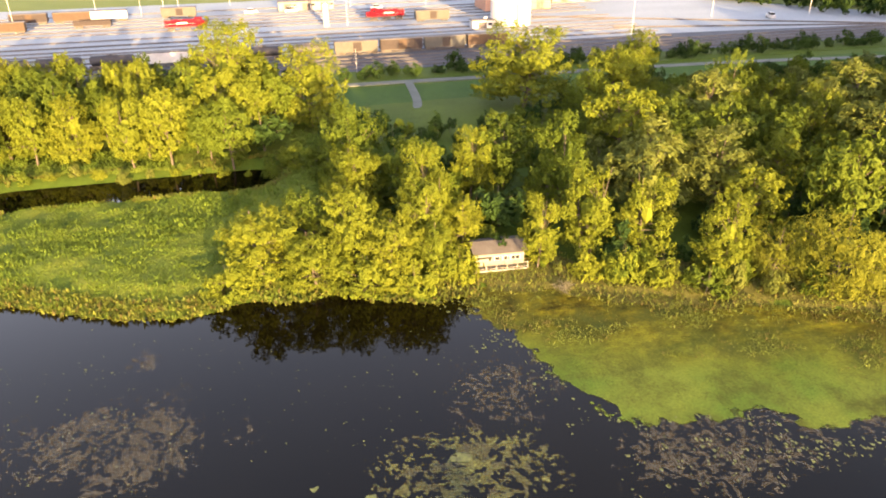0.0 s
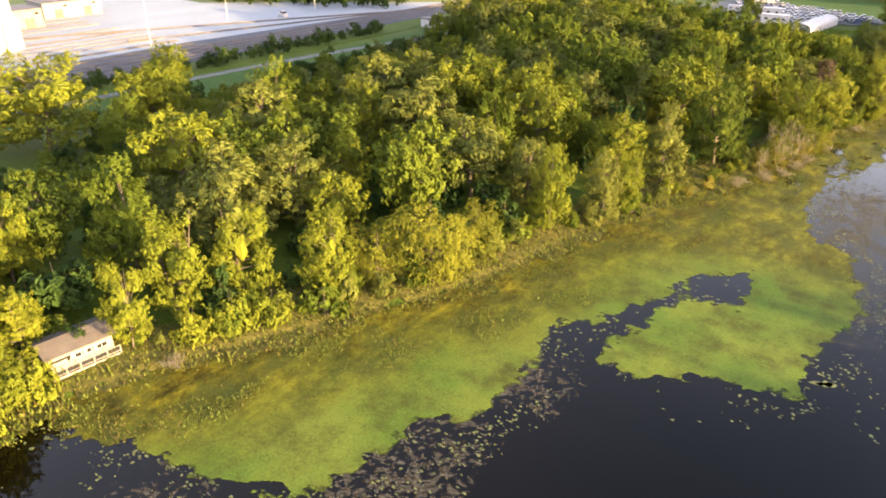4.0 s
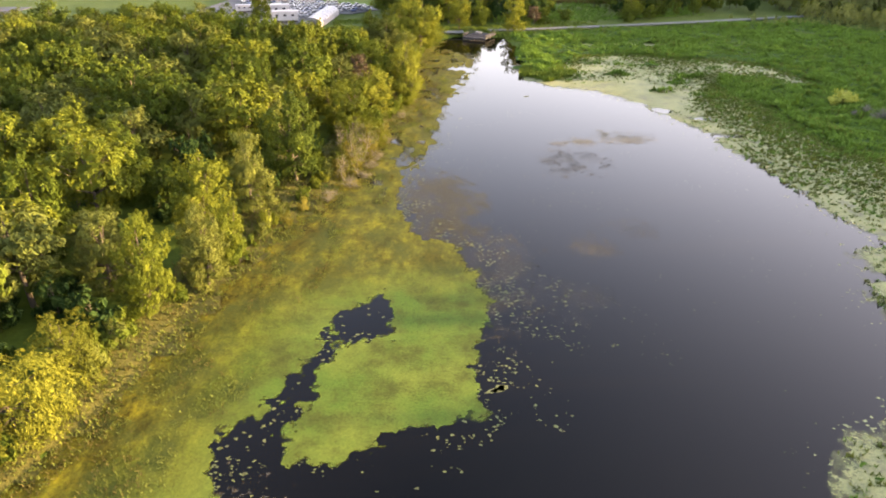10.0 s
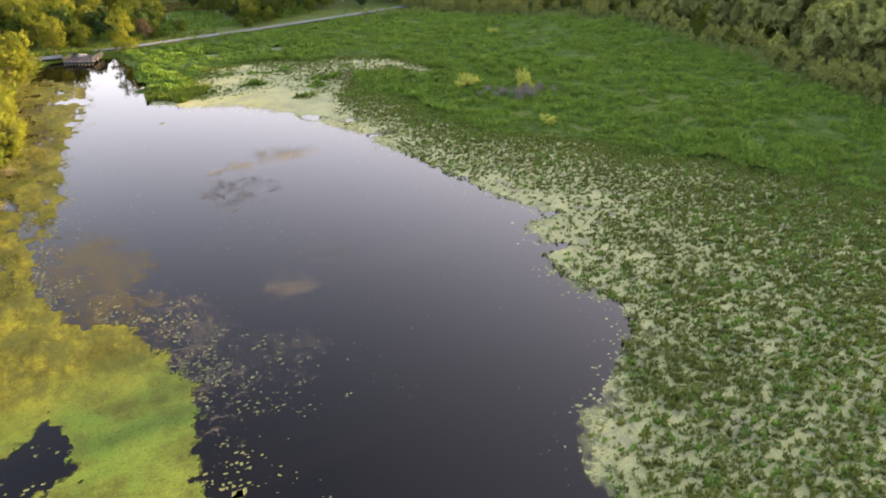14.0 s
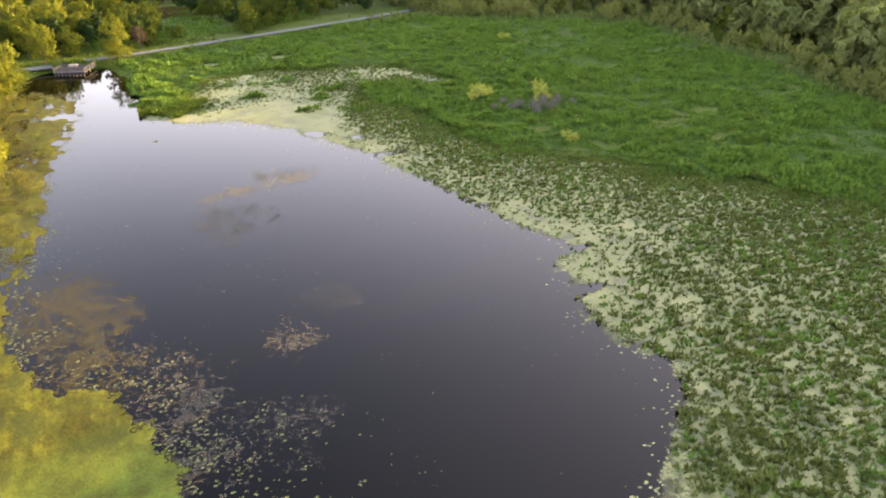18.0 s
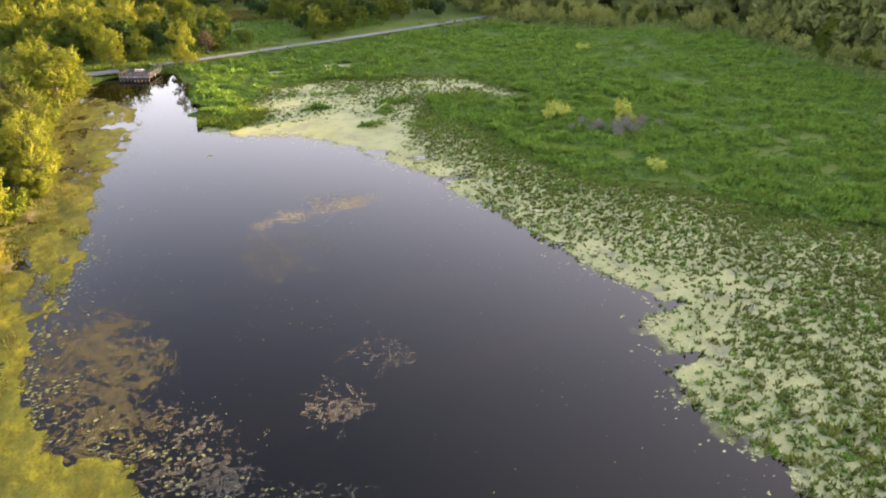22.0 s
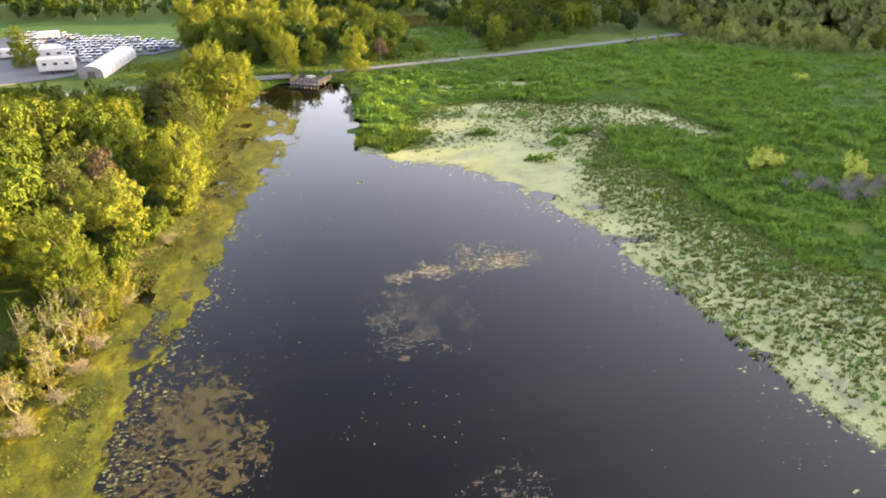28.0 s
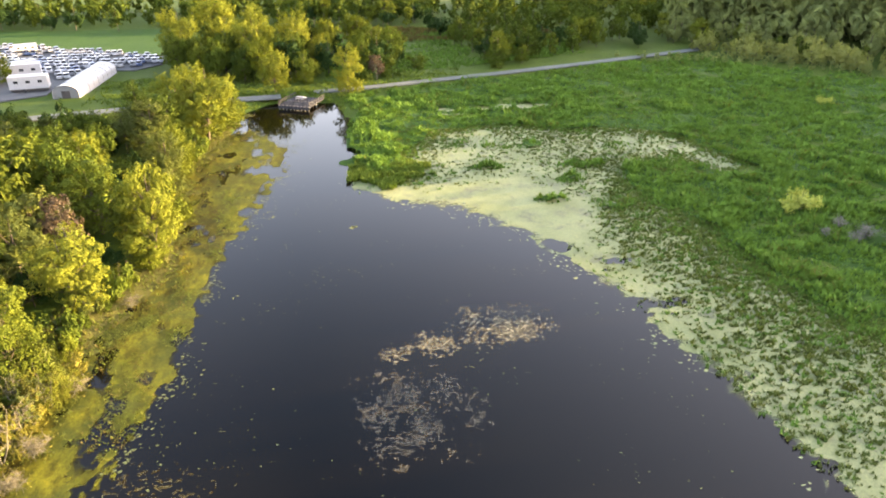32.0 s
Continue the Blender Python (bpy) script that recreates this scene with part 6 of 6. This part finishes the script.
trailer(-63.5, 293.5, -82, "long white site trailer beside the car lot", 1.4)
trailer(-74, 321, -62, "white site trailer at the edge of the lot")
trailer(-70.5, 309, -75, "tall white box trailer parked by the lot", 1.45)
trailer(-86, 318, -75, "white box trailer among the parked cars")
trailer(-83, 350, -70, "white box trailer behind the parked cars")

# long white hoop building
h = thing("hoop_building", pose(-49.8, 298.5, 0.8, 0, 0, -5), "long white fabric hoop building on grass", "building")
bm = bmesh.new()
half, rise, length, rows = 3.5, 2.0, 31.0, []
prof = [(-half, 0), (-half, 1.7)] + [(half * -math.cos(math.pi * k / 10), 1.7 + rise * math.sin(math.pi * k / 10)) for k in range(1, 10)] + [(half, 1.7), (half, 0)]
for y in np.linspace(-length / 2, length / 2, 9):
    rows.append([bm.verts.new((x, y, z)) for x, z in prof])
for a, b in zip(rows[:-1], rows[1:]):
    for k in range(len(prof) - 1):
        bm.faces.new((a[k], b[k], b[k + 1], a[k + 1]))
part("cover", bm, M["white"], h)
for s, y in ((1, length / 2 - 0.1), (-1, -length / 2 + 0.1)):
    bm = bmesh.new()
    bm.faces.new([bm.verts.new((x * 0.99, y, z * 0.99)) for x, z in prof])
    bmesh.ops.solidify(bm, geom=bm.faces[:], thickness=0.08)
    e = part("end_wall", bm, M["white"], h)
    part("door", box(2.2, 0.1, 2.2, 0, y + s * 0.1, 0), M["steel"], e, "grey double door")
for y in np.linspace(-length / 2, length / 2, 9):
    bm, last = bmesh.new(), None
    for x, z in prof:
        ring = [bm.verts.new((x * (1.005 + 0.02 * (k in (1, 2))), y + (0.06 if k < 2 else -0.06), z * (1.003 + 0.02 * (k in (1, 2))))) for k in range(4)]
        if last:
            for k in range(4):
                bm.faces.new((last[k], last[(k + 1) % 4], ring[(k + 1) % 4], ring[k]))
        last = ring
    part("hoop", bm, M["white"], h)

# ---- cabin on the bank ----
cab = thing("waterside_cabin", pose(-62.0, 16.3, 0.7, 0, 0, -5) @ Matrix.Diagonal((0.85, 0.93, 0.82, 1)), "cream cabin with brown roof and railed porch on the bank", "cabin")
part("floor", box(6.8, 8.2, 0.2, 0.4, 0, 0.1), M["wood"], cab)
part("wall", boxes([(0.15, 7.4, 1.0, 2.3, 0, 0.3), (0.15, 7.4, 0.75, 2.3, 0, 2.0), (0.15, 2.0, 0.7, 2.3, -2.7, 1.3), (0.15, 0.55, 0.7, 2.3, -1.1, 1.3), (0.15, 0.5, 0.7, 2.3, 0.35, 1.3),
                    (0.15, 0.5, 0.7, 2.3, 1.55, 1.3), (0.15, 0.75, 0.7, 2.3, 3.3, 1.3)]), M["cream"], cab, "cream front wall with window openings")
part("wall", box(0.15, 7.4, 2.45, -2.9, 0, 0.3), M["cream"], cab)
for s in (1, -1):
    part("wall", box(5.05, 0.15, 2.45, -0.3, s * 3.62, 0.3), M["cream"], cab)
part("louvre", box(0.08, 2.2, 0.35, 2.42, -2.4, 1.75), M["window_dark"], cab, "wide dark louvre opening")
for y in (-0.45, 0.75, 1.95, 2.7):
    w = part("window", box(0.06, 0.7, 0.7, 2.28, y, 1.3), M["window_dark"], cab)
    part("window_frame", boxes([(0.08, 0.84, 0.07, 2.41, y, 1.23), (0.08, 0.84, 0.07, 2.41, y, 2.0), (0.08, 0.07, 0.7, 2.41, y - 0.38, 1.3), (0.08, 0.07, 0.7, 2.41, y + 0.38, 1.3)]), M["white"], w)
bm = bmesh.new()
ridge = [(-3.3, 2.6), (-0.4, 3.55), (2.9, 2.7), (2.9, 2.85), (-0.4, 3.72), (-3.3, 2.75)]
ends = [[bm.verts.new((x, y, z)) for x, z in ridge] for y in (-4.2, 4.2)]
for k in range(6):
    bm.faces.new((ends[0][k], ends[0][(k + 1) % 6], ends[1][(k + 1) % 6], ends[1][k]))
bm.faces.new(ends[0]), bm.faces.new(ends[1][::-1])
part("roof", bm, M["roof"], cab, "weathered brown shingle roof")
for s in (1, -1):
    bm = bmesh.new()
    f = bm.faces.new([bm.verts.new((x, s * 3.6, z)) for x, z in ((-2.9, 2.7), (2.3, 2.7), (-0.4, 3.5))])
    bmesh.ops.solidify(bm, geom=[f], thickness=0.12)
    part("gable", bm, M["cream"], cab)
for y in np.linspace(-3.95, 3.95, 6):
    part("porch_post", box(0.11, 0.11, 1.05, 3.7, float(y), 0.3), M["cream"], cab)
part("top_rail", box(0.10, 8.0, 0.08, 3.7, 0, 1.3), M["cream"], cab)
part("bottom_rail", box(0.08, 8.0, 0.08, 3.7, 0, 0.5), M["cream"], cab)
for y in np.linspace(-3.8, 3.8, 38):
    part("baluster", box(0.04, 0.05, 0.72, 3.7, float(y), 0.58), M["wood"], cab)
part("fascia", box(0.12, 8.2, 0.3, 3.82, 0, 0.02), M["cream"], cab, "pale porch edge board")
for y in (-3.6, 0, 3.6):
    for x in (-2.6, 0.5, 3.5):
        part("footing", box(0.3, 0.3, 1.0, x, y, -0.9), M["wood"], cab)

# ---- boardwalk deck over the pond's end ----
dk = thing("boardwalk_deck", pose(12.8, 268.2, 0, 0, 0, -25), "weathered wooden viewing deck on piles over the water", "deck")
W, D, Z = 8.8, 10.0, 1.0
n = 40
for k in range(n):
    part("plank", box(W, D / n - 0.03, 0.06, 0, (k + 0.5) / n * D - D / 2, Z), M["wood"], dk)
for x in (-4.1, -1.4, 1.4, 4.1):
    part("joist", box(0.14, D, 0.3, x, 0, Z - 0.3), M["wood"], dk)
part("fascia", box(W + 0.1, 0.12, 0.75, 0, -D / 2 - 0.06, Z - 0.7), M["wood"], dk, "dark front edge board")
for x in np.linspace(-4.2, 4.2, 9):
    part("pile", tube(0.16, 0.15, 2.6, pose(float(x), -D / 2 + 0.1, -1.4), 8), M["cream"], dk, "pale round pile")
    part("pile", tube(0.16, 0.15, 2.6, pose(float(x), 0, -1.4), 8), M["cream"], dk, "pale round pile")
for y in np.linspace(-D / 2, D / 2, 8):
    for x in (-4.35, 4.35):
        part("rail_post", box(0.11, 0.11, 1.1, x, float(y), Z + 0.06), M["wood"], dk)
for x in np.linspace(-2.6, 2.6, 3):
    part("rail_post", box(0.11, 0.11, 1.1, float(x), -D / 2 + 0.05, Z + 0.06), M["wood"], dk)
for zz in (0.45, 0.8, 1.12):
    part("rail", box(8.7, 0.06, 0.1, 0, -D / 2 + 0.05, Z + zz), M["wood"], dk)
    for x in (-4.35, 4.35):
        part("rail", box(0.06, D, 0.1, x, 0, Z + zz), M["wood"], dk)
tb = thing("picnic_table", pose(12.6, 269.8, 1.21, 0, 0, -25), "pale picnic table on the wooden deck", "table")
part("tabletop", box(2.6, 0.9, 0.08, 0, 0, 0.72, 0.01), M["white"], tb)
for s in (1, -1):
    part("bench", box(2.6, 0.32, 0.06, 0, s * 0.85, 0.42), M["white"], tb)
    part("leg", boxes([(0.1, 1.9, 0.08, s * 0.9, 0, 0.36), (0.1, 0.1, 0.72, s * 0.9, 0.35, 0), (0.1, 0.1, 0.72, s * 0.9, -0.35, 0)]), M["steel"], tb)
